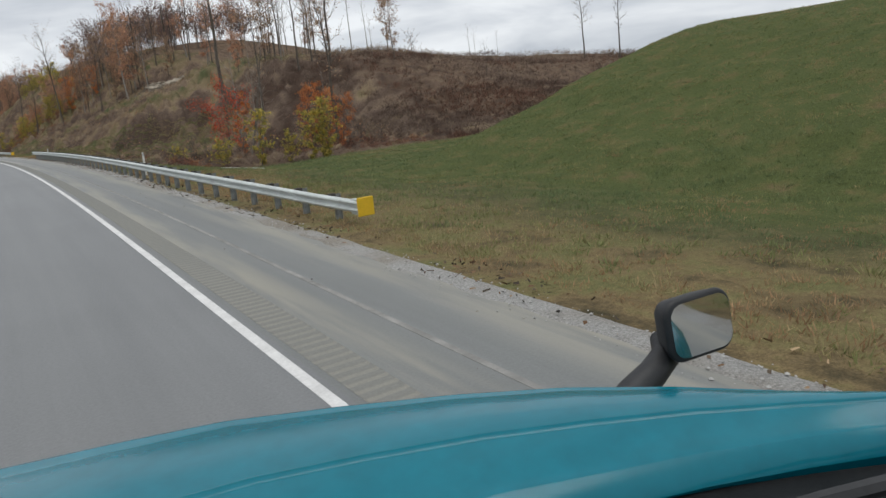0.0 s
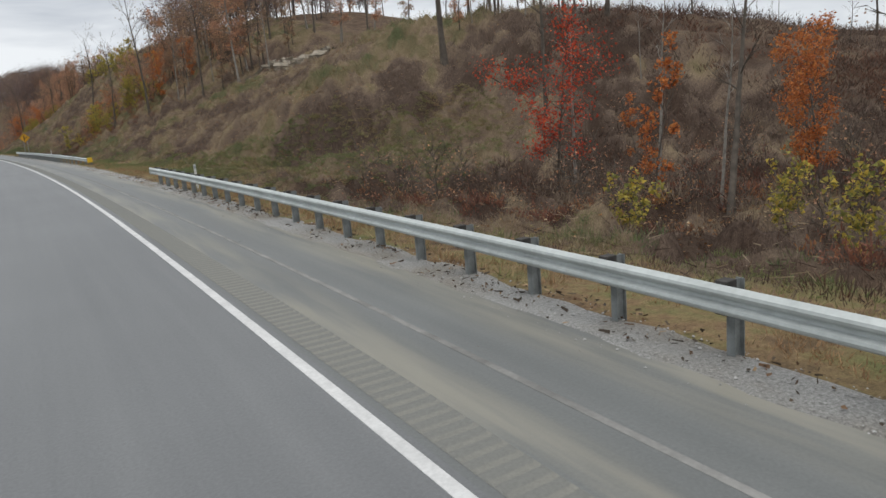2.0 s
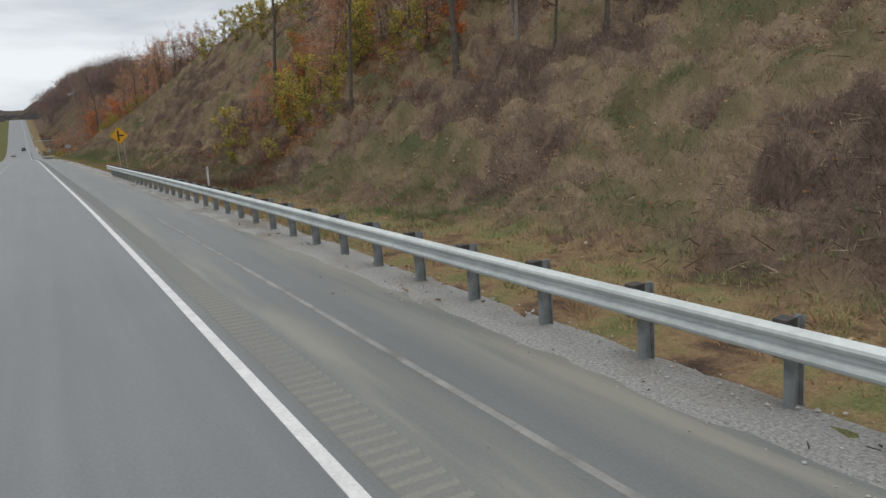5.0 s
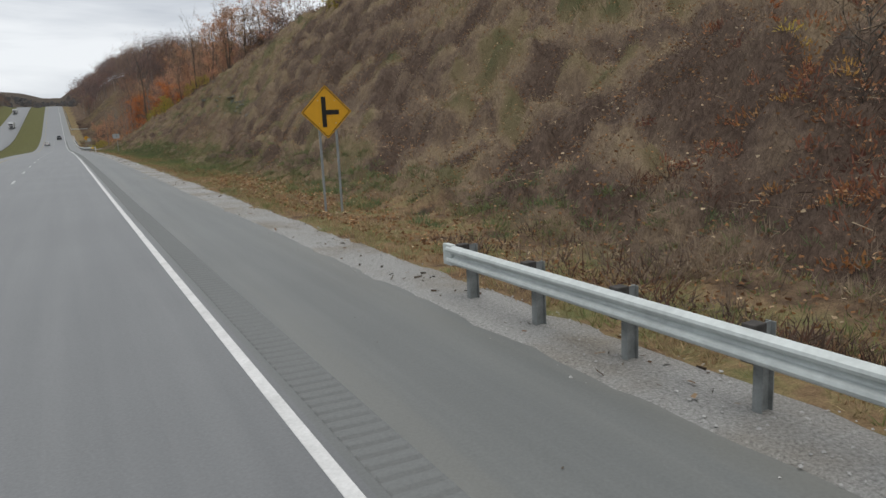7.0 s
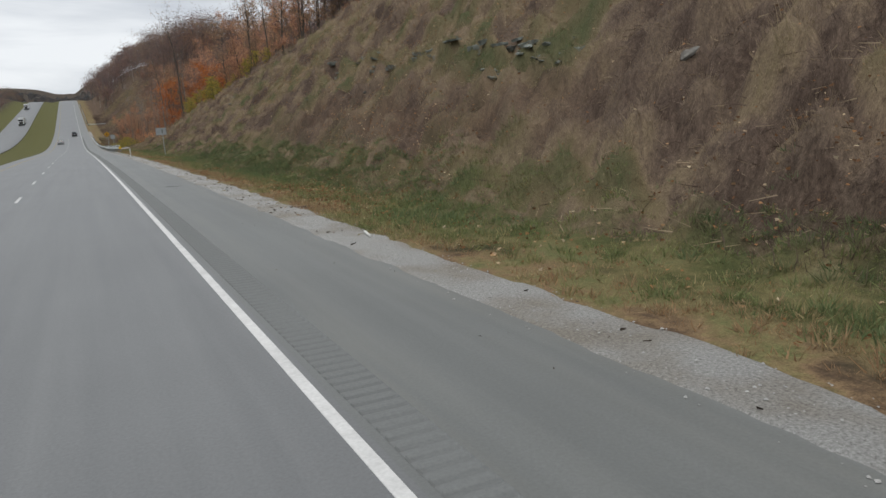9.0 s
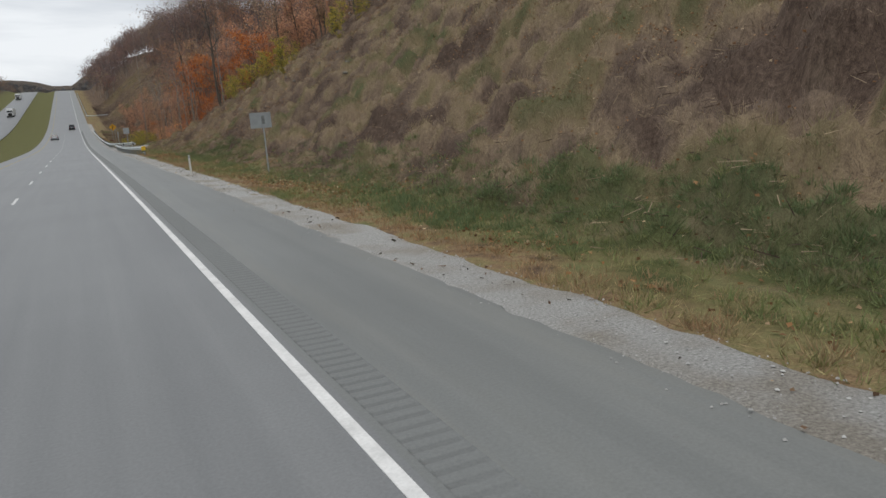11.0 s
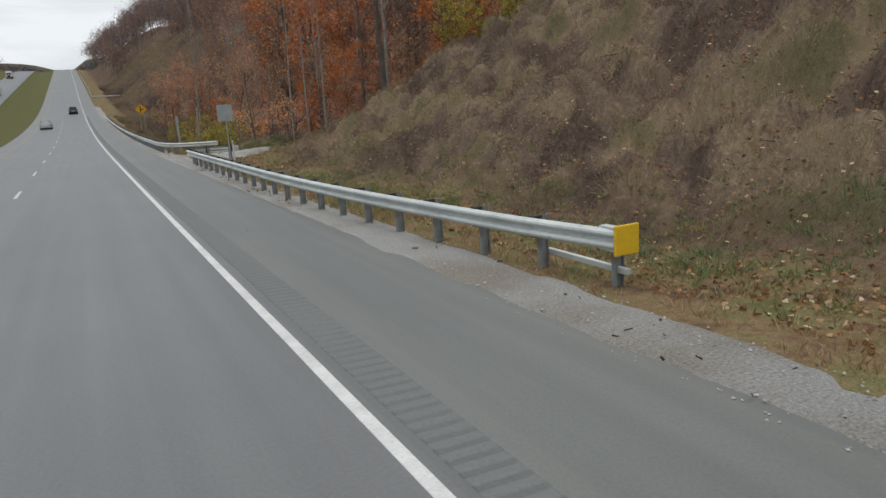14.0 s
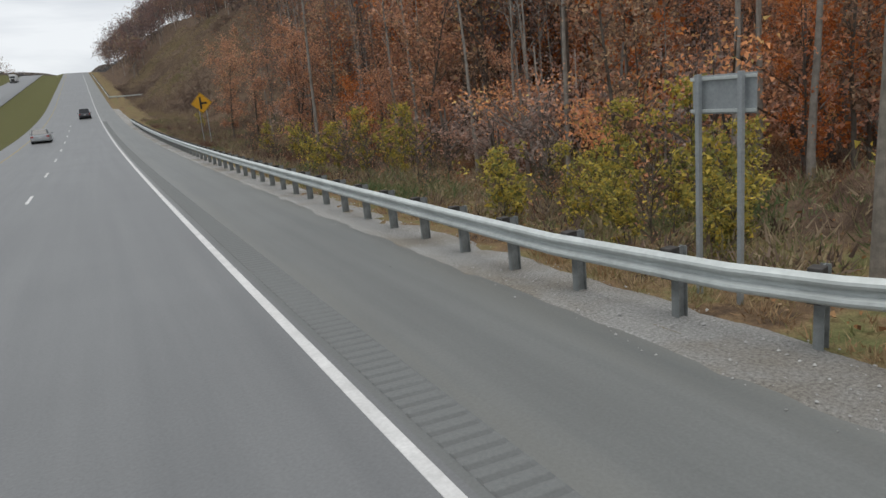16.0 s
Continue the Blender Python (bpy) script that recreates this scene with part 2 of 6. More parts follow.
M_POST = simple("weathered_post", (0.24, 0.255, 0.25), 0.8, metal=0.1, var=0.35, scale=5)
M_WOOD = simple("grey_wood", (0.27, 0.24, 0.20), 0.9, var=0.3, scale=8)
M_YELLOW = simple("sign_yellow", (0.78, 0.40, 0.02), 0.45, var=0.06, scale=4, bumps=0)
M_PANEL_YELLOW = simple("reflective_yellow", (0.82, 0.52, 0.03), 0.4, var=0.08, scale=4, bumps=0)
M_BLACK = simple("sign_black", (0.015, 0.014, 0.013), 0.5, var=0.2, bumps=0)
M_SIGN_GREY = simple("aluminium_sign_back", (0.40, 0.43, 0.44), 0.5, metal=0.3, var=0.12, scale=3, bumps=0)
M_WHITE = simple("white_plastic", (0.72, 0.72, 0.68), 0.6, var=0.15, scale=5, bumps=0)
M_BARK = simple("grey_brown_bark", (0.125, 0.105, 0.085), 0.95, var=0.4, scale=3, bumps=0.5)
M_PALE_BARK = simple("pale_bark", (0.30, 0.275, 0.24), 0.95, var=0.35, scale=3, bumps=0.5)

GRAVEL_M, gnt, gb = nodes_of("limestone_gravel", 0.95, 0, 0.2)
gv = place(gnt, "UV")
g1 = noise_node(gnt, gv, 24, 6, 0.85)
g2 = noise_node(gnt, gv, 0.5, 4)
gr = ramp_node(gnt, [(0.33, (0.090, 0.088, 0.084)), (0.43, (0.230, 0.228, 0.220)), (0.55, (0.350, 0.348, 0.335)), (0.68, (0.490, 0.488, 0.470))])
gnt.links.new(g1.outputs[0], gr.inputs[0])
gs = ramp_node(gnt, [(0.35, (0.70, 0.63, 0.54)), (0.55, (1.0, 1.0, 1.0))])
gnt.links.new(g2.outputs[0], gs.inputs[0])
gnt.links.new(mix_node(gnt, "MULTIPLY", 0.8, gr.outputs[0], gs.outputs[0]), gb.inputs["Base Color"])
bump(gnt, gb, g1.outputs[0], 0.8, 0.04)

M_ROCK = simple("weathered_rock", (0.300, 0.262, 0.205), 0.95, var=0.4, scale=1.5, bumps=0.6)
M_GREY_ROCK = simple("grey_field_stone", (0.170, 0.160, 0.142), 0.95, var=0.4, scale=2, bumps=0.6)
M_STONE = simple("pale_stone", (0.42, 0.415, 0.40), 0.95, var=0.3, scale=6, bumps=0.4)

# ---- the road's line and the lie of the land ----
KNOT_Y = np.arange(0, 476, 25.0)
KNOT_X = [2.19, 4.79, 6.93, 8.50, 9.48, 9.97, 10.13, 10.10, 10.06, 10.09, 10.13, 10.16, 10.15, 10.12, 10.10, 10.10, 10.12, 10.15, 10.15, 10.15]
KNOT_Z = [-0.22, 0.61, 1.33, 1.90, 2.35, 2.75, 3.14, 3.48, 3.80, 4.10, 4.35, 4.51, 4.58, 4.58, 4.52, 4.43, 4.41, 4.41, 4.41, 4.41]
TAB_Y = np.arange(-1500.0, 4000.0, 1.0)
_x = np.where(TAB_Y < 0, 2.19 + 0.104 * TAB_Y, np.interp(TAB_Y, KNOT_Y, KNOT_X))
_z = np.where(TAB_Y < 0, -0.22 + 0.033 * TAB_Y, np.interp(TAB_Y, KNOT_Y, KNOT_Z))
_r = np.clip(TAB_Y - 405, 0, 190)
_z = _z + _r * _r * 0.095 / 380 + np.clip(TAB_Y - 595, 0, 260) * 0.095
_c = np.clip(TAB_Y - 855, 0, 80)
_z = _z + _c * 0.095 - _c * _c * 0.135 / 160 - np.clip(TAB_Y - 935, 0, 400) * 0.04
_k = np.ones(25) / 25
TAB_X = np.concatenate([_x[:12], np.convolve(_x, _k, "valid"), _x[-12:]])
TAB_Z = np.concatenate([_z[:12], np.convolve(_z, _k, "valid"), _z[-12:]])


def edge_x(y):
    return np.interp(y, TAB_Y, TAB_X)


def road_z(y):
    return np.interp(y, TAB_Y, TAB_Z)


RNG = np.random.default_rng(5)
LATTICE = RNG.random((256, 256))


def vnoise(x, y):
    """Smooth value noise, 0 to 1."""
    xi, yi = np.floor(x).astype(int), np.floor(y).astype(int)
    fx, fy = x - xi, y - yi
    fx, fy = fx * fx * (3 - 2 * fx), fy * fy * (3 - 2 * fy)
    a, b = LATTICE[xi % 256, yi % 256], LATTICE[(xi + 1) % 256, yi % 256]
    c, d = LATTICE[xi % 256, (yi + 1) % 256], LATTICE[(xi + 1) % 256, (yi + 1) % 256]
    return (a * (1 - fx) + b * fx) * (1 - fy) + (c * (1 - fx) + d * fx) * fy


def fbm(x, y, octaves=4):
    s, a, t = 0.0, 1.0, 0.0
    for i in range(octaves):
        s, t = s + a * vnoise(x * 2 ** i + 17.3 * i, y * 2 ** i + 9.1 * i), t + a
        a *= 0.5
    return s / t - 0.5


SCATTER = RNG.random((128, 128, 4))


def bushes(y, d, cell):
    """Rounded bushes packed side by side: height 0 to 1, a number of its own for each bush, and the way outward from its middle."""
    gy, gd = np.asarray(y, float) / cell, np.asarray(d, float) / cell
    iy, id_ = np.floor(gy).astype(int), np.floor(gd).astype(int)
    best, own, oy, od = np.full(gy.shape, -9.0), np.zeros(gy.shape), np.zeros(gy.shape), np.zeros(gy.shape)
    for a in (-1, 0, 1):
        for b in (-1, 0, 1):
            r = SCATTER[(iy + a) % 128, (id_ + b) % 128]
            py, pd = gy - (iy + a + r[..., 0]), gd - (id_ + b + r[..., 1])
            h = (0.40 + 0.60 * r[..., 2]) * np.clip(1 - (py * py + pd * pd) / (0.24 + 0.34 * r[..., 3]), 0, 1) ** 0.75 - 0.001 * (py * py + pd * pd)
            up = h > best
            best, own, oy, od = np.where(up, h, best), np.where(up, r[..., 3] * 7.31 % 1.0, own), np.where(up, py, oy), np.where(up, pd, od)
    return np.clip(best, 0, 1), own, oy, od


def bushy(y, d):
    """Where such bushes grow: on the banks, not on the shelf, in the field or by the driveway."""
    k = np.clip((d - 7.4) / 2.6, 0, 1) * np.clip((y - 54) / 4, 0, 1) * np.clip((418 - y) / 8, 0, 1)
    k = k * (1 - np.exp(-((y - 398) / 3.5) ** 4) * np.clip((34 - d) / 3, 0, 1)) * np.clip((60 - d) / 15, 0, 1)
    return k * (1 - 0.5 * np.exp(-((y - 89.5) / 3.4) ** 4) * np.clip((32 - d) / 4, 0, 1))


# along the road: where the bank's toe lies, the ditch's depth, the bank's grade and its height
BANK_Y = [-60, 30, 38, 45, 52, 58, 66, 78, 90, 98, 106, 125, 152, 165, 180, 196, 210, 235, 275, 300, 335, 365, 388, 393, 397, 404, 412, 500, 525, 560, 900]
BANK_TOE = [13, 16, 27, 39, 46, 40, 34, 26, 20, 11.6, 8.8, 8.0, 8.8, 8.4, 8.2, 8.3, 7.6, 8.1, 7.8, 8.0, 8.2, 7.9, 8.2, 9.0, 10.5, 12, 30, 30, 13, 9, 12]
BANK_DITCH = [-0.7, -0.95, -1.25, -1.55, -1.7, -2.1, -2.7, -3.2, -1.4, -0.7, -0.5, -0.3, -0.3, -0.4, -0.4, -0.3, -0.2, -0.3, -0.4, -0.3, -0.3, -0.3, -0.3, -0.2, 0.1, -0.5, -1.8, -2.4, -1.2, -0.8, -0.6]
BANK_GRADE = [0.28, 0.275, 0.23, 0.16, 0.09, 0.09, 0.13, 0.25, 0.4, 0.46, 0.46, 0.40, 0.42, 0.6, 0.64, 0.60, 0.78, 0.86, 0.84, 0.72, 0.62, 0.6, 0.56, 0.5, 0.08, 0.06, 0.55, 0.62, 0.80, 0.85, 0.7]
BANK_TOP = [9.0, 8.2, 5.6, 4.6, 4, 4.5, 5, 7, 10, 10.5, 12, 13, 14.5, 19, 23, 24, 24, 23, 22, 22, 21, 18, 16, 16, 14, 12, 34, 34, 28, 26, 27]


def land(y, d):
    """Height of the ground above the pavement's level, at d metres to the right of the edge line."""
    toe, ditch = np.interp(y, BANK_Y, BANK_TOE), np.interp(y, BANK_Y, BANK_DITCH)
    grade, top = np.interp(y, BANK_Y, BANK_GRADE), np.interp(y, BANK_Y, BANK_TOP)
    verge = -0.19 + (ditch + 0.19) * np.clip((d - 4.2) / (np.minimum(toe, 15.5) - 5.2), 0, 1) ** 1.25
    r = np.clip(d - toe, 0, None)
    r = np.where(r < 3, r * r / 6, r - 1.5)
    raw = grade * r
    knee = 0.65 * top
    rise = np.where(raw < knee, raw, knee + (top - knee) * np.tanh((raw - knee) / (top - knee)))
    # the green hill falls away behind its crest
    back = np.clip(d - 48, 0, 60) * np.clip((60 - y) / 15, 0, 1) * 0.05
    back = back + np.clip(d - 50, 0, 150) * np.clip((y - 66) / 10, 0, 1) * np.clip((125 - y) / 15, 0, 1) * 0.026
    back = back + np.clip(d - 72, 0, 100) * np.clip((330 - y) / 60, 0, 1) * np.clip((y - 108) / 20, 0, 1) * 0.125
    # the eroded mound at the end of the first rail, and the grassy shelf before it
    face = np.clip((y - 93.2) / 4.0, 0, 1)
    face = face * face * (3 - 2 * face) * np.clip((107 - y) / 8, 0, 1)
    rise = rise + 1.9 * face * np.exp(-((d - 18.5) / 5.5) ** 2) - 1.2 * face * np.exp(-((d - 31) / 6) ** 2) * np.clip((110 - y) / 8, 0, 1)
    rise = rise + 1.0 * np.exp(-((y - 90) / 2.8) ** 2) * np.exp(-((d - 18.5) / 5.0) ** 4)
    rough = np.clip((d - 8) / 8, 0, 1) * np.where(y < 70, 0.35, 1.0)
    lump = rough * (2.6 * fbm(y * 0.05, d * 0.06, 3) + 0.95 * fbm(y * 0.30 + 50, d * 0.33, 3) + 0.42 * fbm(y * 0.85 + 20, d * 0.95, 2)) + 0.10 * fbm(y * 0.9, d * 0.9, 2) * np.clip((d - 4) / 2, 0, 1)
    lump = lump + bushy(y, d) * (0.55 * bushes(y + 5, d + 9, 2.7)[0] + 1.30 * bushes(y, d, 1.5)[0] + 0.42 * bushes(y + 31, d + 17, 0.75)[0] - 0.60)
    right = np.where(d > 4.2, verge + rise - back + lump, np.where(d > 2.95, -0.118 - (d - 2.95) * 0.058, -0.04 * d))
    # median, the other carriageway and the wooded hill beyond it
    e = -d
    med = -1.1 * np.clip(1 - np.abs((e - 15.5) / 5.5), 0, 1) ** 0.8
    hill = np.clip(e - 36, 0, None)
    lhill = 16 * np.tanh(hill * 0.30 / 16) * np.clip((y - 150) / 150, 0.35, 1) + np.clip(hill - 60, 0, 1500) * 0.02 + 1.5 * fbm(y * 0.03, d * 0.03, 3) * np.clip(hill / 15, 0, 1)
    left = np.where(e < 9.8, 0.0, med + lhill)
    h = np.where(d > 0, right, left)
    # far hills beyond the crest of the road
    farh = np.clip(y - 1150, 0, None)
    h = h + np.clip(farh, 0, 1400) * 0.088 + 22 * fbm(y * 0.004, d * 0.004, 3) * np.clip(farh / 200, 0, 1)
    return h


def ground_z(y, d):
    return road_z(y) + land(y, d)


def weedy(y, d):
    """How thickly dead weeds stand: only on the banks, not in the field, the driveway or the wood."""
    k = np.clip((d - np.where((y > 54) & (y < 92), 6.4, 7.5) - 2.5 * fbm(y * 0.12, d * 0.1, 2)) / 1.6, 0, 1)
    k = k * np.where(y < 53.5, 0.0, 1.0) * np.where((y > 394) & (y < 403) & (d < 30), 0.0, 1.0)
    # bare red-brown soil breaks through on the steep cutting
    bare = np.exp(-((d - 12.6 + 1.5 * fbm(y * 0.2, d * 0.0, 2)) / 1.7) ** 2) * np.clip((y - 240) / 5, 0, 1) * np.clip((284 - y) / 8, 0, 1)
    k = k * (1 - 0.85 * bare)
    # grass takes over on the ledge at the hill's foot
    k = k * (1 - 0.25 * np.exp(-((y - 89.8) / 3.8) ** 4) * np.clip((30 - d) / 4, 0, 1))
    return k * np.where((y > 403) & (y < 520), 0.25, 1.0)


def tone_of(y, d):
    """Patches of mauve-brown, tan, olive and green over the bank, and the tan slope of the first hill."""
    cut = np.clip((y - 150) / 30, 0, 1)
    t = 0.38 + (1.1 - 0.45 * cut) * fbm(y * 0.085 + 30, d * 0.11, 3) + (0.7 + 0.35 * cut) * fbm(y * 0.34 + 80, d * 0.40, 2)
    t = np.clip(t - 0.05 * np.clip((y - 335) / 20, 0, 1) + 0.13 * np.exp(-((y - 328) / 14) ** 2), 0.16, 0.72 - 0.12 * np.clip((y - 325) / 20, 0, 1))
    t = t - 0.28 * np.clip((y - 50) / 6, 0, 1) * np.clip((99 - y) / 5, 0, 1) * np.clip((d - 9) / 4, 0, 1)
    t = np.clip(t, 0.08, 1) + 0.30 * np.exp(-((y - 110) / 13) ** 2 - ((d - 32) / 9) ** 2) + 0.46 * np.exp(-((y - 88.5) / 3.6) ** 2) * np.clip((d - 7) / 3, 0, 1) * np.clip((36 - d) / 8, 0, 1) - 0.10 * np.exp(-((y - 96.5) / 2.6) ** 2) * np.clip((d - 11) / 4, 0, 1) * np.clip((34 - d) / 6, 0, 1)
    t = t + 0.24 * np.exp(-((y - 262) / 20) ** 4 - ((d - 17.4) / 3.0) ** 4)
    t = t - 0.09 * np.exp(-((y - 188) / 18) ** 4) * np.clip((30 - d) / 6, 0, 1)
    return t + 0.55 * np.exp(-((d - 8.6) / 1.1) ** 2) * np.clip(4 * fbm(y * 0.13 + 3, d * 0.05, 2), 0, 1)


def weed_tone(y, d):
    """The colour of each bush: its place on the bank, a tone of its own, and shading painted in by height."""
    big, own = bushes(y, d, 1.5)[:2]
    # the term in big imitates light: bush tops paler, creases darker
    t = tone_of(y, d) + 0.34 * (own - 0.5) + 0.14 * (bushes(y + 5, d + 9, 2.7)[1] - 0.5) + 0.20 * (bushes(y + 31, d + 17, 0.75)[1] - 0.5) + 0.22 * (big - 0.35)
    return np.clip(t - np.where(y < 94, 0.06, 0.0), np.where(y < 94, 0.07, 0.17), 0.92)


def mesh_from(name, verts, faces, material, uvs=None, smooth=False):
    me = bpy.data.meshes.new(name)
    me.from_pydata(verts, [], faces)
    if uvs is not None:
        layer = me.uv_layers.new(name="UVMap")
        idx = np.empty(len(me.loops), dtype=np.int32)
        me.loops.foreach_get("vertex_index", idx)
        layer.data.foreach_set("uv", np.asarray(uvs, dtype=np.float32)[idx].ravel())
    if smooth:
        me.polygons.foreach_set("use_smooth", np.ones(len(me.polygons), dtype=bool))
    me.materials.append(material)
    me.update()
    return me


def sheet(name, ys, ds, height, material, smooth=True, uv_y=None):
    """A sheet over the road's own coordinates; height(y, d) is the world's z."""
    Y, D = np.meshgrid(ys, ds, indexing="ij")
    v = np.stack([edge_x(Y) + D, Y, height(Y, D)], -1).reshape(-1, 3)
    n, m = len(ys), len(ds)
    i = (np.arange(n - 1)[:, None] * m + np.arange(m - 1)[None, :]).ravel()
    f = np.stack([i, i + 1, i + m + 1, i + m], 1)
    uv = np.stack([D, Y], -1).reshape(-1, 2)
    return new(name, mesh_from(name, v.tolist(), f.tolist(), material, uv, smooth))


# ---- ground, road, shoulder ----
rows_y = np.concatenate([np.arange(-1400, -120, 80), np.arange(-120, -30, 8), np.arange(-30, 55, 1.5), np.arange(55, 425, 0.36), np.arange(425, 600, 1.5), np.arange(600, 1000, 8), np.arange(1000, 3400, 60)])
cols_d = np.concatenate([[-2400, -1500, -900, -500, -300, -200, -140, -110, -90, -75, -62, -52, -45, -40, -36, -33.5, -31, -20.5, -19, -17.5, -16, -14.5, -13, -11.5, -10.2, -9.6, -4, 0.0, 2.6, 2.95, 3.4, 3.8, 4.2],
                         np.arange(4.7, 8, 0.5), np.arange(8, 25, 0.33), np.arange(25, 42, 0.7), np.arange(42, 70, 2.5), np.arange(70, 150, 8), [170, 220, 300, 450, 700, 1100, 1700, 2400]])


def ground_height(y, d):
    z = ground_z(y, d)
    under = ((d > -9.7) & (d < 3.0)) | ((d > -31.2) & (d < -20.3))
    return z - np.where(under, 0.12, 0.0)


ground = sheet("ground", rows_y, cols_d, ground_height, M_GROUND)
_Y, _D = (v.ravel() for v in np.meshgrid(rows_y, cols_d, indexing="ij"))
_on = (_Y > 50) & (_Y < 425) & (_D > 5) & (_D < 70)
_tone, _cover = np.zeros(len(_Y)), np.zeros(len(_Y))
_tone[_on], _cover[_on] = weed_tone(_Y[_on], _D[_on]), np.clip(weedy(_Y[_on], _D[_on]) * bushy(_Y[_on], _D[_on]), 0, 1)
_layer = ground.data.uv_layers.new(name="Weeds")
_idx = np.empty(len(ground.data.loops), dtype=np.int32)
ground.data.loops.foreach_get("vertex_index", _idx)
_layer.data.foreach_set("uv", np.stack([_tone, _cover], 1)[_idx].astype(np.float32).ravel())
tagged(ground, "grassy verge and brown autumn hillside beside the highway", "ground", kind="stuff")

road_y = np.concatenate([np.arange(-300, -20, 10), np.arange(-20, 560, 2.0), np.arange(560, 1010, 6)])
road = sheet("road", road_y, np.array([-9.7, -9.6, -8.0, -4.3, -2.0, 0.0, 0.08]), lambda y, d: road_z(y) - np.where(d < -9.65, 0.15, 0.0), M_ROAD, smooth=False)
tagged(road, "worn grey asphalt highway lanes running uphill", "road", kind="structure")
road_far = sheet("road", road_y, np.array([-31.1, -31, -26, -20.6, -20.5]), lambda y, d: road_z(y) + 0.02 - np.where((d < -31.05) | (d > -20.55), 0.15, 0.0), M_ROAD)
tagged(road_far, "opposite carriageway of pale asphalt beyond the median", "road", kind="structure")

shoulder = sheet("pavement", road_y, np.array([0.07, 0.172, 0.176, 0.644, 0.648, 1.0, 1.7, 2.4, 3.10, 3.14]), lambda y, d: road_z(y) - 0.04 * d + np.where((d > 0.174) & (d < 0.646), -0.05, 0) - np.where(d > 3.12, 0.1, 0), M_SHOULDER, smooth=False)
tagged(shoulder, "wide dusty asphalt shoulder beside the edge line", "shoulder", kind="structure")

# milled grooves of the rumble strip, one sheet that dips at each groove
rum_y = np.arange(-20, 520, 0.05)
rum = sheet("rumble_strip", rum_y, np.array([0.168, 0.20, 0.62, 0.652]),
            lambda y, d: road_z(y) - 0.04 * d + 0.002 - np.where((np.floor(y / 0.05 + 0.5).astype(int) % 4 < 2) & (d > 0.19) & (d < 0.63), 0.012, 0.0), M_RUMBLE, smooth=False)
tagged(rum, "milled rumble grooves in the shoulder asphalt", "rumble strip", kind="stuff")


def stripe(name, d0, d1, y0, y1, lift, material, stepy=2.0):
    ys = np.arange(y0, y1 + 0.01, stepy)
    return sheet(name, ys, np.array([d0, d0 + 0.004, d1 - 0.004, d1]),
                 lambda y, d: road_z(y) - 0.04 * np.clip(d, 0, 9) + lift - np.where((d < d0 + 0.002) | (d > d1 - 0.002), lift + 0.01, 0), material, smooth=False)


tagged(stripe("edge_line", -0.125, 0.012, -120, 950, 0.006, M_LINE), "solid white edge line on the asphalt", "road marking", kind="structure")
tagged(stripe("edge_line", -8.05, -7.93, -120, 950, 0.006, simple("worn_yellow_paint", (0.42, 0.34, 0.16), 0.8, var=0.3, scale=2, bumps=0)), "solid yellow edge line by the median", "road marking", kind="structure")
tagged(stripe("sealed_joint", 1.50, 1.60, -20, 150, 0.004, M_SEAM), "pale sealed joint along the shoulder", "joint", kind="structure")
for k in range(28):
    y0 = 14 + k * 12.2
    tagged(stripe("lane_dash", -4.37, -4.25, y0 + 170, y0 + 173, 0.006, M_LINE, 1.0), "white dashed lane marking", "road marking", "lane dashes", "structure")

def gravel_edge(y):
    """Where the turf begins to cover the gravel: a little wider from the second rail on."""
    return np.interp(y, [20, 60, 130, 145], [3.55, 3.92, 3.95, 4.25]) + 0.11 * (vnoise(y * 0.6, 0.0 * y + 5.5) - 0.5) + 0.10 * (vnoise(y * 2.3, 0.0 * y + 1.5) - 0.5)


gravel = sheet("gravel", np.arange(-30, 560, 0.4), np.array([3.03, 3.09, 3.2, 3.5, 3.75, 3.95, 4.15, 4.3, 4.45, 4.65]),
               lambda y, d: ground_z(y, d) + 0.015 + 0.05 * fbm(y * 1.7, d * 1.7, 3) - np.clip(d - gravel_edge(y), 0, None) * 0.45 + 0.03 * (vnoise(y * 0.9, d * 0.9) - 0.5) * (d > 3.7) - np.where(d < 3.06, 0.05, 0), GRAVEL_M)


def spill_z(y, d):
    edge = 3.08 - 0.10 * vnoise(y * 0.45, 0.0 * y + 3.3) ** 2 - 0.14 * vnoise(y * 2.1, 0.0 * y + 8.1) ** 2
    return road_z(y) - 0.04 * d + np.clip((d - edge) * 0.10, -0.03, 0.014) + 0.010 * (vnoise(y * 5.0, d * 5.0) - 0.6)


gravel_spill = sheet("gravel", np.arange(-30, 560, 0.3), np.array([2.40, 2.55, 2.70, 2.85, 2.97, 3.09, 3.14]), spill_z, GRAVEL_M)
tagged(gravel_spill, "thin gravel spilled over the edge of the pavement", "gravel", kind="stuff")
tagged(gravel, "pale limestone gravel strip along the pavement", "gravel", kind="stuff")

# ---- things by the road ----


def part(name, bm, material, parent, label=""):
    me = bpy.data.meshes.new(name)
    bm.to_mesh(me)
    bm.free()
    me.materials.append(material)
    ob = new(name, me)
    ob.parent = parent
    if label:
        tagged(ob, label)
    return ob


def box(bm, size, at=(0, 0, 0), rot=None, bevel=0.0):
    """A box with bevelled edges, added to bm."""
    m = Matrix.Translation(at)
    if rot is not None:
        m = m @ rot
    r = bmesh.ops.create_cube(bm, size=1.0, matrix=m @ Matrix.Diagonal((*size, 1)))
    if bevel:
        es = {e for v in r["verts"] for e in v.link_edges}
        bmesh.ops.bevel(bm, geom=list(es), offset=bevel, segments=2, affect="EDGES", profile=0.6)
    return bm


def new_bm():
    return bmesh.new()


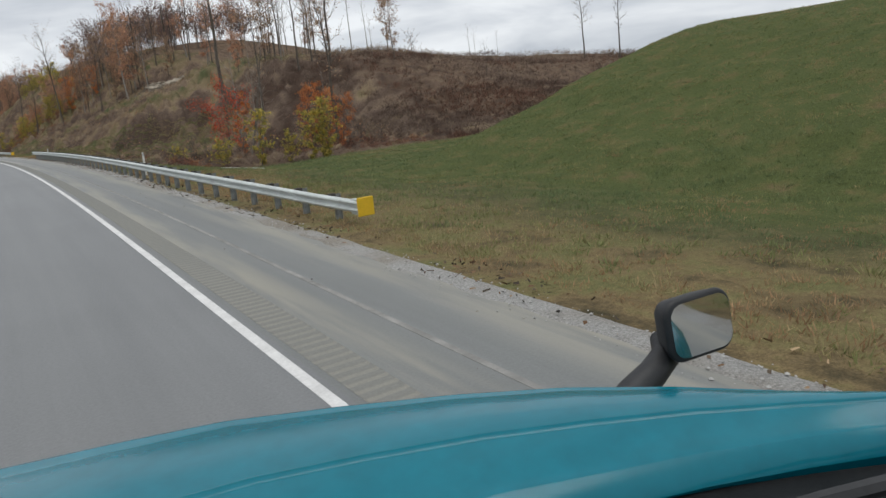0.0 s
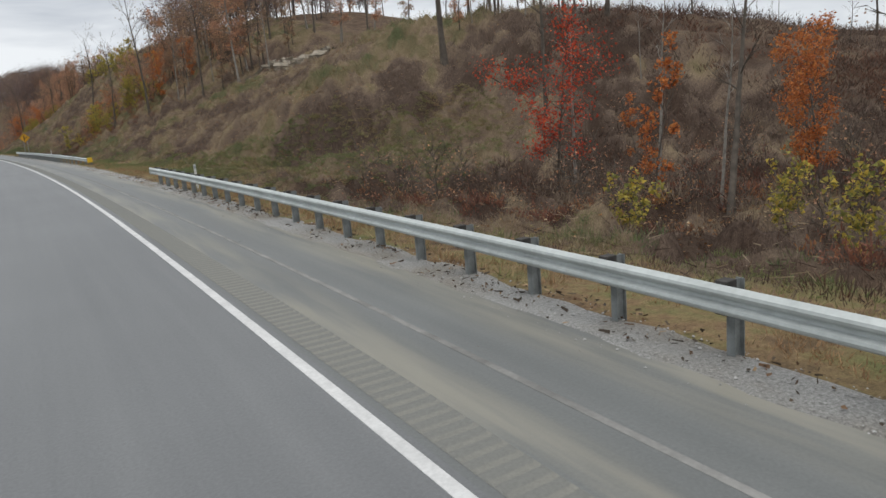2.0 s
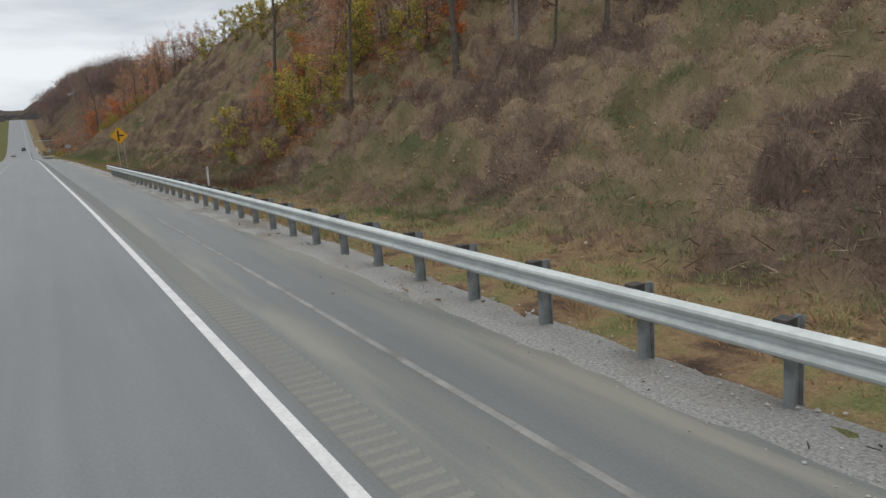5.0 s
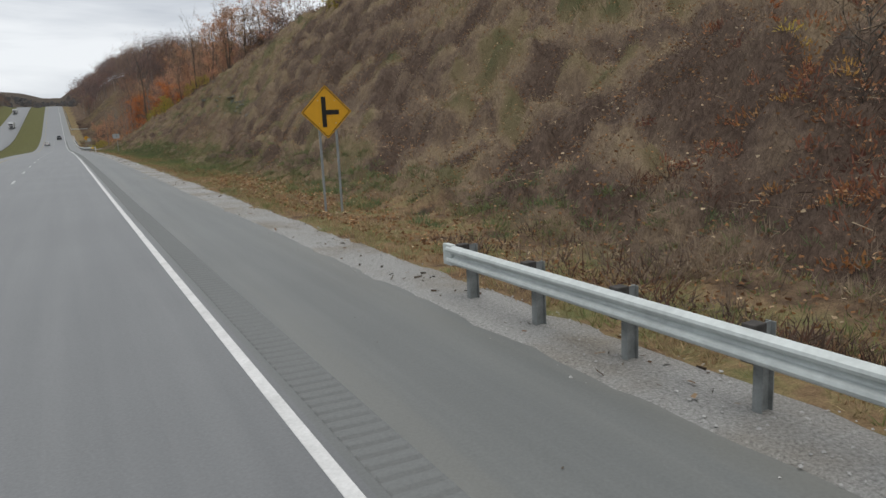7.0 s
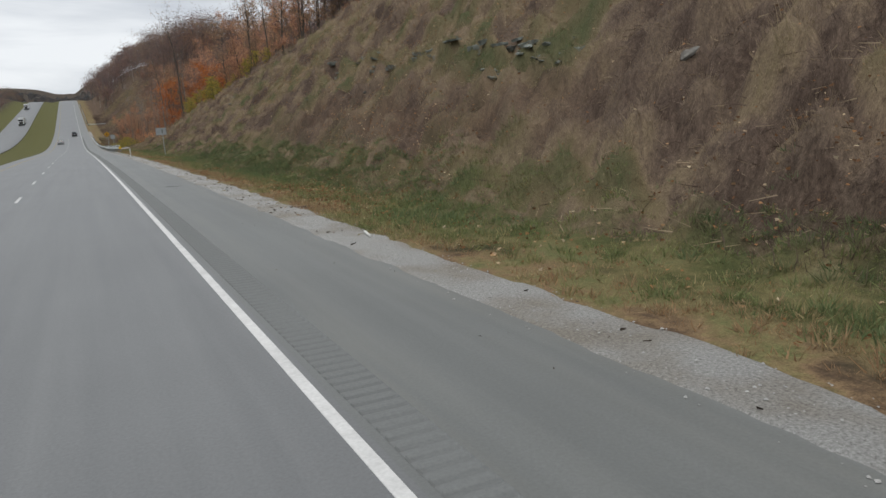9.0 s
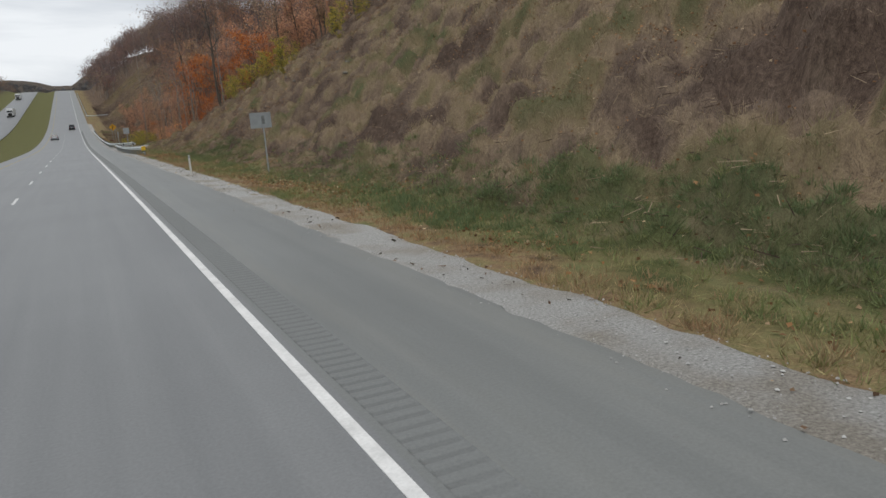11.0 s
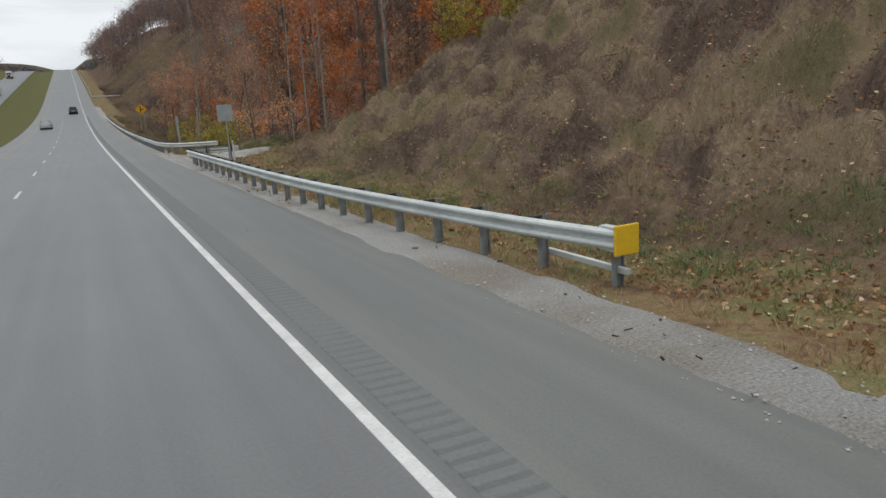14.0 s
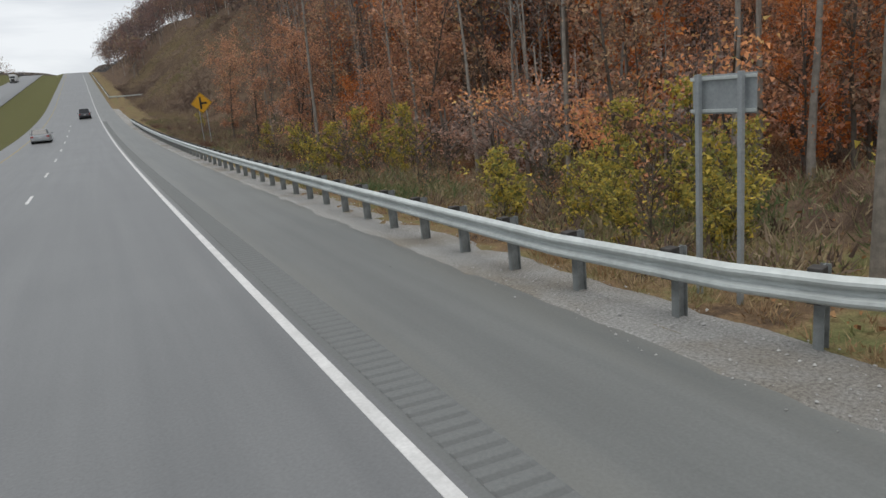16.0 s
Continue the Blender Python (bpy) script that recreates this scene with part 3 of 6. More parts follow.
def tube(path, radii, sides, verts, faces):
    base = len(verts)
    n = len(path)
    for i in range(n):
        ax = (path[min(i + 1, n - 1)] - path[max(i - 1, 0)]).normalized()
        p = ax.orthogonal().normalized()
        q = ax.cross(p)
        for k in range(sides):
            a = 2 * math.pi * k / sides
            verts.append(path[i] + (p * math.cos(a) + q * math.sin(a)) * radii[i])
    for i in range(n - 1):
        for k in range(sides):
            a, b = base + i * sides + k, base + i * sides + (k + 1) % sides
            faces.append((a, b, b + sides, a + sides))


W_BEAM = [(0.000, 0.155), (0.012, 0.150), (0.070, 0.115), (0.080, 0.085), (0.070, 0.055), (0.015, 0.022), (0.010, 0.000),
          (0.015, -0.022), (0.070, -0.055), (0.080, -0.085), (0.070, -0.115), (0.012, -0.150), (0.000, -0.155)]


def beam(points, heights, back):
    """The pressed steel rail along plan points; it bulges to the side away from back (+1: back is to the right)."""
    bm = new_bm()
    n = len(points)
    rings = []
    for i in range(n):
        a, b = Vector(points[max(i - 1, 0)]), Vector(points[min(i + 1, n - 1)])
        t = (b - a).normalized()
        s = Vector((-t.y, t.x)) * back
        ring = []
        for skin in (0.0, -0.006):
            for o, h in W_BEAM if skin == 0 else reversed(W_BEAM):
                ring.append(bm.verts.new((points[i][0] + s.x * (o + skin), points[i][1] + s.y * (o + skin), heights[i] + h)))
        rings.append(ring)
    m = len(rings[0])
    for i in range(n - 1):
        for k in range(m):
            bm.faces.new((rings[i][k], rings[i][(k + 1) % m], rings[i + 1][(k + 1) % m], rings[i + 1][k]))
    bm.faces.new(rings[0])
    bm.faces.new(list(reversed(rings[-1])))
    bmesh.ops.recalc_face_normals(bm, faces=bm.faces)
    return bm


def post_mesh():
    """A steel I-section post."""
    bm = new_bm()
    box(bm, (0.15, 0.012, 1.05))
    box(bm, (0.012, 0.10, 1.05), (-0.075, 0, 0))
    box(bm, (0.012, 0.10, 1.05), (0.075, 0, 0))
    return bm


POST_ME = bpy.data.meshes.new("post")
_bm = post_mesh()
_bm.to_mesh(POST_ME)
_bm.free()
POST_ME.materials.append(M_POST)
BLOCK_ME = bpy.data.meshes.new("blockout")
_bm = box(new_bm(), (0.17, 0.14, 0.36), bevel=0.012)
_bm.to_mesh(BLOCK_ME)
_bm.free()
M_BLOCK = simple("dark_timber_block", (0.065, 0.060, 0.055), 0.9, var=0.35, scale=9)
BLOCK_ME.materials.append(M_BLOCK)


def spaced(points, gap, key):
    """Points and directions at even steps along a plan line, one of them where y is key."""
    arc = 0.0
    for a, b in zip(points[:-1], points[1:]):
        a, b = Vector(a), Vector(b)
        if a.y <= key < b.y:
            arc += (b - a).length * (key - a.y) / (b.y - a.y)
            break
        arc += (b - a).length
    out, left = [], arc % gap
    for a, b in zip(points[:-1], points[1:]):
        a, b = Vector(a), Vector(b)
        ln = (b - a).length
        while left < ln:
            out.append((a.lerp(b, left / ln), (b - a).normalized()))
            left += gap
        left -= ln
    return out


def guardrail(points, label, yellow_start=False, gap=1.61, lift=0.51, dip=0.0, key=0.0):
    y_first = points[0][1]

    def level(p):
        return float(road_z(p[1])) + lift - dip * max(0.0, 1 - (p[1] - y_first) / 14) ** 2
    e = new("guardrail")
    e.location = (points[0][0], points[0][1], level(points[0]) - 0.65)
    tagged(e, label, "guardrail", "guardrails")
    base = Matrix.Translation(-e.location)
    hs = [level(p) for p in points]
    if yellow_start:
        hs[0] += 0.02
    bm = beam(points, hs, 1)
    bmesh.ops.transform(bm, matrix=base, verts=bm.verts)
    part("rail", bm, M_STEEL, e, "galvanised W-shaped steel rail")
    for p, t in spaced(points, gap, key):
        right = Vector((t.y, -t.x))
        ang = math.atan2(right.y, right.x)
        z = level(p)
        po = new("post", POST_ME)
        po.parent = e
        po.matrix_basis = base @ Matrix.Translation((p.x + right.x * 0.25, p.y + right.y * 0.25, z - 0.36)) @ Matrix.Rotation(ang, 4, "Z")
        bl = new("blockout", BLOCK_ME)
        bl.parent = e
        bl.matrix_basis = base @ Matrix.Translation((p.x + right.x * 0.09, p.y + right.y * 0.09, z + 0.01)) @ Matrix.Rotation(ang, 4, "Z")
    if yellow_start:
        p = points[0]
        bm = box(new_bm(), (0.44, 0.05, 0.44), (p[0] + 0.12, p[1] - 0.05, hs[0]), bevel=0.02)
        bmesh.ops.transform(bm, matrix=base, verts=bm.verts)
        part("end_panel", bm, M_PANEL_YELLOW, e, "square reflective yellow end panel")
        bm = box(new_bm(), (0.14, 0.34, 0.36), (p[0] + 0.03, p[1] + 0.17, hs[0]), bevel=0.01)
        bmesh.ops.transform(bm, matrix=base, verts=bm.verts)
        part("impact_head", bm, M_STEEL, e)
        bm = box(new_bm(), (0.09, 2.0, 0.09), (p[0] + 0.22, p[1] + 1.0, hs[0] - 0.50), bevel=0.01)
        bmesh.ops.transform(bm, matrix=base, verts=bm.verts)
        part("ground_strut", bm, M_STEEL, e)
    for (p, q) in ((points[-1], points[-2]),) if yellow_start else ((points[0], points[1]), (points[-1], points[-2])):
        p, q = Vector(p), Vector(q)
        t = (p - q).normalized()
        bm = box(new_bm(), (0.10, 0.26, 0.33), bevel=0.02)
        bmesh.ops.transform(bm, matrix=base @ Matrix.Translation((p.x, p.y, level(p))) @ Matrix.Rotation(math.atan2(t.y, t.x) - math.pi / 2, 4, "Z"), verts=bm.verts)
        part("end_wing", bm, M_STEEL, e)
    return e


def along(y0, y1, d, step_=1.9):
    n = max(2, int((y1 - y0) / step_))
    return [(float(edge_x(y0 + (y1 - y0) * i / n)) + d, y0 + (y1 - y0) * i / n) for i in range(n + 1)]


def flare(points, count, out_):
    """The first few points bend away from the road."""
    return [(x + out_ * max(0, 1 - i / count) ** 2, y) for i, (x, y) in enumerate(points)]


guardrail(flare(along(13.4, 85.4, 3.50), 8, 1.15), "galvanised guardrail on steel posts beside the field", True, gap=1.63, dip=0.30, key=57.01)
guardrail(flare(along(118.1, 183.9, 3.50), 8, 1.15), "galvanised guardrail on steel posts below the brushy bank", True, gap=1.68, lift=0.54, dip=0.32, key=181.97)
rail_c = flare(along(356.9, 391.0, 3.45), 8, 1.15)
for k in range(1, 10):
    a = k / 9 * math.pi * 0.78
    rail_c.append((rail_c[-1][0] + 0.42 * math.sin(a), rail_c[-1][1] + 0.42 * math.cos(a)))
guardrail(rail_c, "guardrail that hooks back at the driveway mouth", True, gap=1.56, lift=0.53, key=383.57)
rail_d = [(16.9, 401.2), (16.3, 401.35), (15.7, 401.6), (15.1, 402.0), (14.6, 402.6), (14.2, 403.4), (13.9, 404.4), (13.75, 405.6)] + along(407, 506, 3.45)
guardrail(rail_d, "long guardrail that curves in from the driveway mouth", gap=1.6, key=408.38)
guardrail(along(600, 800, 3.9, 5), "distant guardrail on the climbing road", gap=3.81)
guardrail([(22.0, 596.5), (19.5, 596.0), (17.0, 595.6), (15.2, 595.9), (14.3, 597.0), (14.05, 598.6)], "short distant rail that hooks back from the road", gap=1.9)


def diamond_sign(y, d, centre, side, group):
    """A yellow side-road warning sign on two channel posts, square to the traffic."""
    x = float(edge_x(y) + d)
    g = float(ground_z(np.array(y), np.array(d)))
    e = new("warning_sign")
    e.location = (x, y, g)
    tagged(e, "yellow diamond warning sign with black side-road symbol on two steel posts", "road sign", group)
    h = centre - g
    rot = Matrix.Rotation(radians(45), 4, "Y")
    bm = new_bm()
    box(bm, (side, 0.006, side), (0, 0, h), rot)
    vs = [ed for ed in bm.edges if abs((ed.verts[0].co - ed.verts[1].co).y) > 0.005]
    bmesh.ops.bevel(bm, geom=vs, offset=0.05, segments=4, affect="EDGES", profile=0.5)
    panel = part("panel", bm, M_YELLOW, e, "yellow reflective diamond panel")
    bm = new_bm()
    b, w = side * 0.465, side * 0.018
    for s in (-1, 1):
        box(bm, (2 * b, 0.004, w), (0, 0, s * b))
        box(bm, (w, 0.004, 2 * b), (s * b, 0, 0))
    bmesh.ops.transform(bm, matrix=Matrix.Translation((0, -0.007, h)) @ rot, verts=bm.verts)
    part("border", bm, M_BLACK, panel, "thin black border line")
    bm = new_bm()
    box(bm, (side * 0.125, 0.004, side * 0.80), (-side * 0.07, -0.007, h))
    box(bm, (side * 0.36, 0.004, side * 0.125), (side * 0.17, -0.0075, h - side * 0.01))
    part("symbol", bm, M_BLACK, panel, "black side-road symbol")
    for s in (-0.27, 0.29):
        bm = new_bm()
        top = h + side * 0.35
        box(bm, (0.045, 0.012, top + 0.4), (s, 0.035, (top - 0.4) / 2))
        box(bm, (0.012, 0.035, top + 0.4), (s - 0.028, 0.02, (top - 0.4) / 2))
        box(bm, (0.012, 0.035, top + 0.4), (s + 0.028, 0.02, (top - 0.4) / 2))
        part("post", bm, M_SIGN_GREY, e, "galvanised channel post")
        for k in (-0.3, 0.3):
            bm = box(new_bm(), (0.025, 0.02, 0.025), (s, -0.012, h + k * side), bevel=0.004)
            part("bolt", bm, M_STEEL, panel)
    return e


diamond_sign(196.0, 6.0, 6.72, 1.2, "warning signs")
diamond_sign(458.8, 6.6, 8.1, 1.2, "warning signs")


def back_sign():
    """A blank grey sign panel on one post."""
    x, y = 15.25, 387.6
    g = float(ground_z(np.array(y), np.array(x - float(edge_x(y)))))
    e = new("road_sign")
    e.location = (x, y, g)
    tagged(e, "blank grey metal sign panel on a single post", "road sign")
    h = 7.05 - g
    part("panel", box(new_bm(), (0.80, 0.006, 0.86), (0, 0, h), bevel=0.002), M_SIGN_GREY, e, "plain pale grey panel")
    bm = box(new_bm(), (0.06, 0.03, h + 0.75), (0.02, 0.022, (h + 0.35 - 0.4) / 2))
    part("post", bm, M_SIGN_GREY, e)
    for k in (-0.28, 0.28):
        part("bolt", box(new_bm(), (0.02, 0.016, 0.02), (0.02, -0.010, h + k), bevel=0.003), M_STEEL, e)


def side_sign():
    """A small sign that faces the driveway, seen from behind, on two posts."""
    x, y = 15.0, 405.45
    g = float(ground_z(np.array(y), np.array(x - float(edge_x(y)))))
    e = new("road_sign")
    e.location = (x, y, g)
    tagged(e, "bare back of a small metal sign on two grey posts", "road sign")
    h = 6.72 - g
    part("panel", box(new_bm(), (0.008, 0.92, 0.46), (0.03, 0, h), bevel=0.002), M_SIGN_GREY, e, "bare aluminium panel back")
    for k in (-0.19, 0.19):
        part("brace", box(new_bm(), (0.03, 0.94, 0.04), (0.005, 0, h + k), bevel=0.004), M_STEEL, e)
    for s in (-0.31, 0.31):
        part("post", box(new_bm(), (0.06, 0.06, h + 0.65), (-0.045, s, (h + 0.25 - 0.4) / 2), bevel=0.006), M_SIGN_GREY, e, "square grey post")




def bank_sign():
    """A wide grey sign panel on one post at the foot of the bank."""
    x, y = 17.30, 312.0
    g = float(ground_z(np.array(y), np.array(x - float(edge_x(y)))))
    e = new("road_sign")
    e.location = (x, y, g)
    tagged(e, "wide grey metal sign panel on one post in the weeds", "road sign")
    h = 7.15 - g
    panel = part("panel", box(new_bm(), (1.14, 0.006, 0.82), (0, 0, h), bevel=0.002), M_SIGN_GREY, e, "dull pale grey panel")
    part("patch", box(new_bm(), (0.17, 0.004, 0.43), (0.13, -0.006, h + 0.02)), M_POST, panel, "darker grey upright patch")
    part("post", box(new_bm(), (0.07, 0.05, h + 0.75), (0.12, 0.03, (h + 0.35 - 0.4) / 2), bevel=0.004), M_SIGN_GREY, e)


back_sign()
side_sign()
bank_sign()


def marker_post(x, y, height, lean=0.0):
    """A flat white roadside delineator."""
    g = float(ground_z(np.array(y), np.array(x - float(edge_x(y)))))
    e = new("marker_post")
    e.matrix_basis = pose(x, y, g, lean, lean * 0.4, 0)
    tagged(e, "white plastic delineator post standing by the road", "marker post", "delineator posts")
    bm = box(new_bm(), (0.10, 0.02, height + 0.2), (0, 0, height / 2 - 0.1), bevel=0.008)
    part("stake", bm, M_WHITE, e)
    bm = box(new_bm(), (0.075, 0.006, 0.12), (0, -0.014, height - 0.12), bevel=0.002)
    part("reflector", bm, M_SIGN_GREY, e, "small reflective patch")


marker_post(10.25, 37.1, 1.2)
marker_post(12.95, 79.8, 1.1)
marker_post(16.3, 162.1, 1.15, 2)
marker_post(13.85, 315.25, 1.1, -1)
marker_post(15.9, 389.9, 1.25)
marker_post(34.2, 407.0, 1.4)


def fallen_pipe():
    a, b = Vector((float(edge_x(49.3)) + 15.5, 49.3, 0)), Vector((float(edge_x(45.3)) + 10.9, 45.3, 0))
    for v in (a, b):
        v.z = float(ground_z(np.array(v.y), np.array(v.x - float(edge_x(v.y))))) + 0.10
    V, F = [], []
    tube([a, a.lerp(b, 0.5), b], [0.025, 0.025, 0.025], 8, V, F)
    F += [tuple(range(7, -1, -1)), tuple(range(16, 24))]
    ob = new("pipe", mesh_from("pipe", [tuple(v) for v in V], F, M_WHITE))
    tagged(ob, "white plastic pipe lying in the green grass", "pipe")


fallen_pipe()


def white_stick():
    """A short length of white plastic on the gravel."""
    a, b = (Vector((float(edge_x(y)) + d, y, float(ground_z(np.array(y), np.array(d))) + 0.05)) for y, d in ((240.0, 4.08), (239.25, 3.92)))
    V, F = [], []
    tube([a, a.lerp(b, 0.5), b], [0.030, 0.032, 0.028], 8, V, F)
    F += [tuple(range(7, -1, -1)), tuple(range(16, 24))]
    tagged(new("stick", mesh_from("stick", [tuple(v) for v in V], F, M_WHITE)), "broken white plastic stake lying on the gravel strip", "stick")


white_stick()


def on_drive(y, d, spare=0.0):
    """Whether a place lies on the gravel of the driveway."""
    half = np.interp(d, [3, 6, 9, 12, 32], [5.2, 3.6, 2.0, 1.6, 1.5])
    mid = np.interp(d, [3, 6, 9, 18, 32], [396.6, 396.9, 397.3, 398.6, 401.0])
    return (np.abs(y - mid) < half + spare) & (d < 33)


def driveway():
    ds = np.concatenate([[2.90], np.arange(2.96, 9, 0.35), np.arange(9, 32, 0.7)])
    us = np.linspace(-1, 1, 15)
    D, U = np.meshgrid(ds, us, indexing="ij")
    half = np.interp(D, [3, 6, 9, 12, 32], [5.2, 3.6, 2.0, 1.6, 1.5])
    mid = np.interp(D, [3, 6, 9, 18, 32], [396.6, 396.9, 397.3, 398.6, 401.0])
    Y = mid + U * half + 1.3 * (vnoise(D * 0.9, U * 1.5 + 9) - 0.5) * np.abs(U)
    Z = ground_z(Y, D) + np.where(D < 2.94, -0.06, np.where(D > 5.5, 0.10, 0.03)) + 0.05 * fbm(Y * 1.3, D * 1.3, 3) - 0.16 * np.clip(np.abs(U) - 0.86, 0, 1) / 0.14
    v = np.stack([edge_x(Y) + D, Y, Z], -1).reshape(-1, 3)
    n, m = D.shape
    i = (np.arange(n - 1)[:, None] * m + np.arange(m - 1)[None, :]).ravel()
    f = np.stack([i, i + 1, i + m + 1, i + m], 1)
    me = mesh_from("driveway", v.tolist(), f.tolist(), GRAVEL_M, np.stack([D, Y], -1).reshape(-1, 2), True)
    tagged(new("driveway", me), "pale gravel driveway leading up beside the wood", "driveway", kind="structure")


driveway()


def pole_stub():
    y, d = 404.3, 6.15
    z = float(ground_z(np.array(y), np.array(d)))
    x = float(edge_x(y)) + d
    V, F = [], []
    tube([Vector((x, y, z - 0.3)), Vector((x + 0.02, y, z + 1.5)), Vector((x + 0.05, y, 7.40)), Vector((x + 0.06, y, 7.54))], [0.10, 0.095, 0.085, 0.06], 9, V, F)
    F.append(tuple(range(27, 36)))
    tagged(new("wooden_pole", mesh_from("wooden_pole", [tuple(v) for v in V], F, M_WOOD)), "broken-off weathered wooden pole among the shrubs", "pole")


pole_stub()


def rocks(name, count, y0, y1, d0, d1, lo, hi, label, group, squash=0.6, material=M_GREY_ROCK):
    for k in range(count):
        y, d = y0 + random.random() * (y1 - y0), d0 + random.random() * (d1 - d0)
        s = lo + (hi - lo) * random.random() ** 2
        bm = new_bm()
        bmesh.ops.create_icosphere(bm, subdivisions=2, radius=s)
        for v in bm.verts:
            n = noise.noise(v.co * (1.4 / s) + Vector((k * 3.1, y, d)))
            q = noise.cell(v.co * (1.1 / s) + Vector((k * 5.7, 0, 0)))
            v.co *= 1 + 0.45 * n + 0.18 * (q - 0.5)
            v.co.z *= squash
        me = bpy.data.meshes.new(name)
        bm.to_mesh(me)
        bm.free()
        me.materials.append(material)
        ob = new(name, me)
        ob.matrix_basis = pose(float(edge_x(y)) + d, y, float(ground_z(np.array(y), np.array(d))) - s * 0.1, random.gauss(0, 12), random.gauss(0, 12), random.random() * 360)
        tagged(ob, label, "rock", group)




def ledge():
    """Tilted slabs of tan rock cropping out along the hill's brow."""
    for k in range(95):
        u = k / 94
        y = 130 + 21 * u + random.gauss(0, 0.9)
        d = 33.0 + 3.4 * u + random.gauss(0, 1.2)
        w, t, h = 0.5 + 1.0 * random.random(), 0.25 + 0.35 * random.random(), 0.3 + 0.5 * random.random() ** 2
        bm = box(new_bm(), (t * 2, w * 2, h))
        bmesh.ops.subdivide_edges(bm, edges=bm.edges[:], cuts=3, use_grid_fill=True)
        for v in bm.verts:
            n = noise.noise(v.co * 2.1 + Vector((k * 3.1, 0, 0)))
            v.co = v.co * (1 + 0.30 * n) + Vector((0.12 * noise.noise(v.co * 5 + Vector((0, k, 0))), 0, 0.08 * noise.noise(v.co * 6)))
        me = bpy.data.meshes.new("rock")
        bm.to_mesh(me)
        bm.free()
        me.materials.append(M_ROCK)
        ob = new("rock", me)
        ob.matrix_basis = pose(float(edge_x(y)) + d, y, float(ground_z(np.array(y), np.array(d))) + 0.05, random.gauss(0, 9), random.gauss(-12, 9), random.gauss(10, 22))
        tagged(ob, "weathered tan slab of a rock ledge on the hill", "rock", "ledge rocks")


ledge()
M_SLATE = simple("blue_grey_shale", (0.195, 0.212, 0.192), 0.95, var=0.4, scale=2.5, bumps=0.6)


def strata():
    """A broken band of blue-grey shale along the cutting."""
    for k in range(64):
        u = k / 63
        y = 246 + 32 * u + random.gauss(0, 0.3)
        d = 15.9 + 1.4 * u + random.gauss(0, 0.22) + 0.35 * math.sin(u * 17)
        w, t, h = 0.14 + 0.32 * random.random() ** 1.5, 0.18 + 0.2 * random.random(), 0.08 + 0.16 * random.random() ** 1.5
        bm = box(new_bm(), (t * 2, w * 2, h))
        bmesh.ops.subdivide_edges(bm, edges=bm.edges[:], cuts=2, use_grid_fill=True)
        for v in bm.verts:
            n = noise.noise(v.co * 3.1 + Vector((k * 2.3, 0, 0)))
            v.co = v.co * (1 + 0.35 * n) + Vector((0.08 * noise.noise(v.co * 6 + Vector((0, k, 0))), 0, 0.04 * n))
        me = bpy.data.meshes.new("rock")
        bm.to_mesh(me)
        bm.free()
        me.materials.append(M_SLATE)
        ob = new("rock", me)
        ob.matrix_basis = pose(float(edge_x(y)) + d, y, float(ground_z(np.array(y), np.array(d))) - 0.10, random.gauss(0, 6), random.gauss(-8, 8), random.gauss(-6, 12))
        tagged(ob, "blue-grey shale slab jutting from the weedy cutting", "rock", "shale slabs")


strata()
rocks("rock", 34, 245.5, 250.5, 13.9, 15.6, 0.08, 0.26, "broken blue-grey shale lying on the cutting", "shale pieces", 0.35, M_SLATE)
rocks("rock", 40, 328, 352, 14, 30, 0.10, 0.34, "loose grey stone lying on the weedy bank", "bank stones", 0.5)
rocks("rock", 14, 190, 330, 9, 26, 0.10, 0.35, "small grey stone half hidden in the weeds", "bank stones", 0.5)


# ---- vehicles ----
M_GLASS = simple("dark_car_glass", (0.02, 0.022, 0.025), 0.08, var=0.1, bumps=0, spec=0.6)
M_TYRE = simple("tyre_rubber", (0.02, 0.02, 0.02), 0.9, var=0.2)
M_RIM = simple("alloy_rim", (0.45, 0.46, 0.47), 0.35, metal=0.9, bumps=0)
M_TAIL = simple("tail_lamp_red", (0.35, 0.015, 0.012), 0.25, bumps=0)
M_PLATE = simple("plate_white", (0.6, 0.6, 0.58), 0.5, bumps=0)
M_SILVER = simple("silver_paint", (0.42, 0.44, 0.45), 0.3, metal=0.5, var=0.05, bumps=0)
M_DARK = simple("dark_grey_paint", (0.10, 0.105, 0.115), 0.3, metal=0.4, var=0.08, bumps=0)
M_TRUCK_WHITE = simple("white_trailer", (0.75, 0.76, 0.76), 0.5, var=0.05, bumps=0)


def loft(sections):
    """A closed body from rings of the same number of points."""
    bm = new_bm()
    rings = [[bm.verts.new(p) for p in r] for r in sections]
    m = len(rings[0])
    for a, b in zip(rings[:-1], rings[1:]):
        for k in range(m):
            bm.faces.new((a[k], a[(k + 1) % m], b[(k + 1) % m], b[k]))
    bm.faces.new(rings[0])
    bm.faces.new(list(reversed(rings[-1])))
    bmesh.ops.recalc_face_normals(bm, faces=bm.faces)
    return bm


def slice_of(y, half, z0, z1, top, round_=0.1):
    """A car's cross-section at y: sill, side and tucked-in top."""
    return [(-half + round_, y, z0), (half - round_, y, z0), (half, y, z0 + round_), (half, y, (z0 + z1) / 2), (half - 0.03, y, z1 - round_), (top, y, z1), (-top, y, z1),
            (-half + 0.03, y, z1 - round_), (-half, y, (z0 + z1) / 2), (-half, y, z0 + round_)]


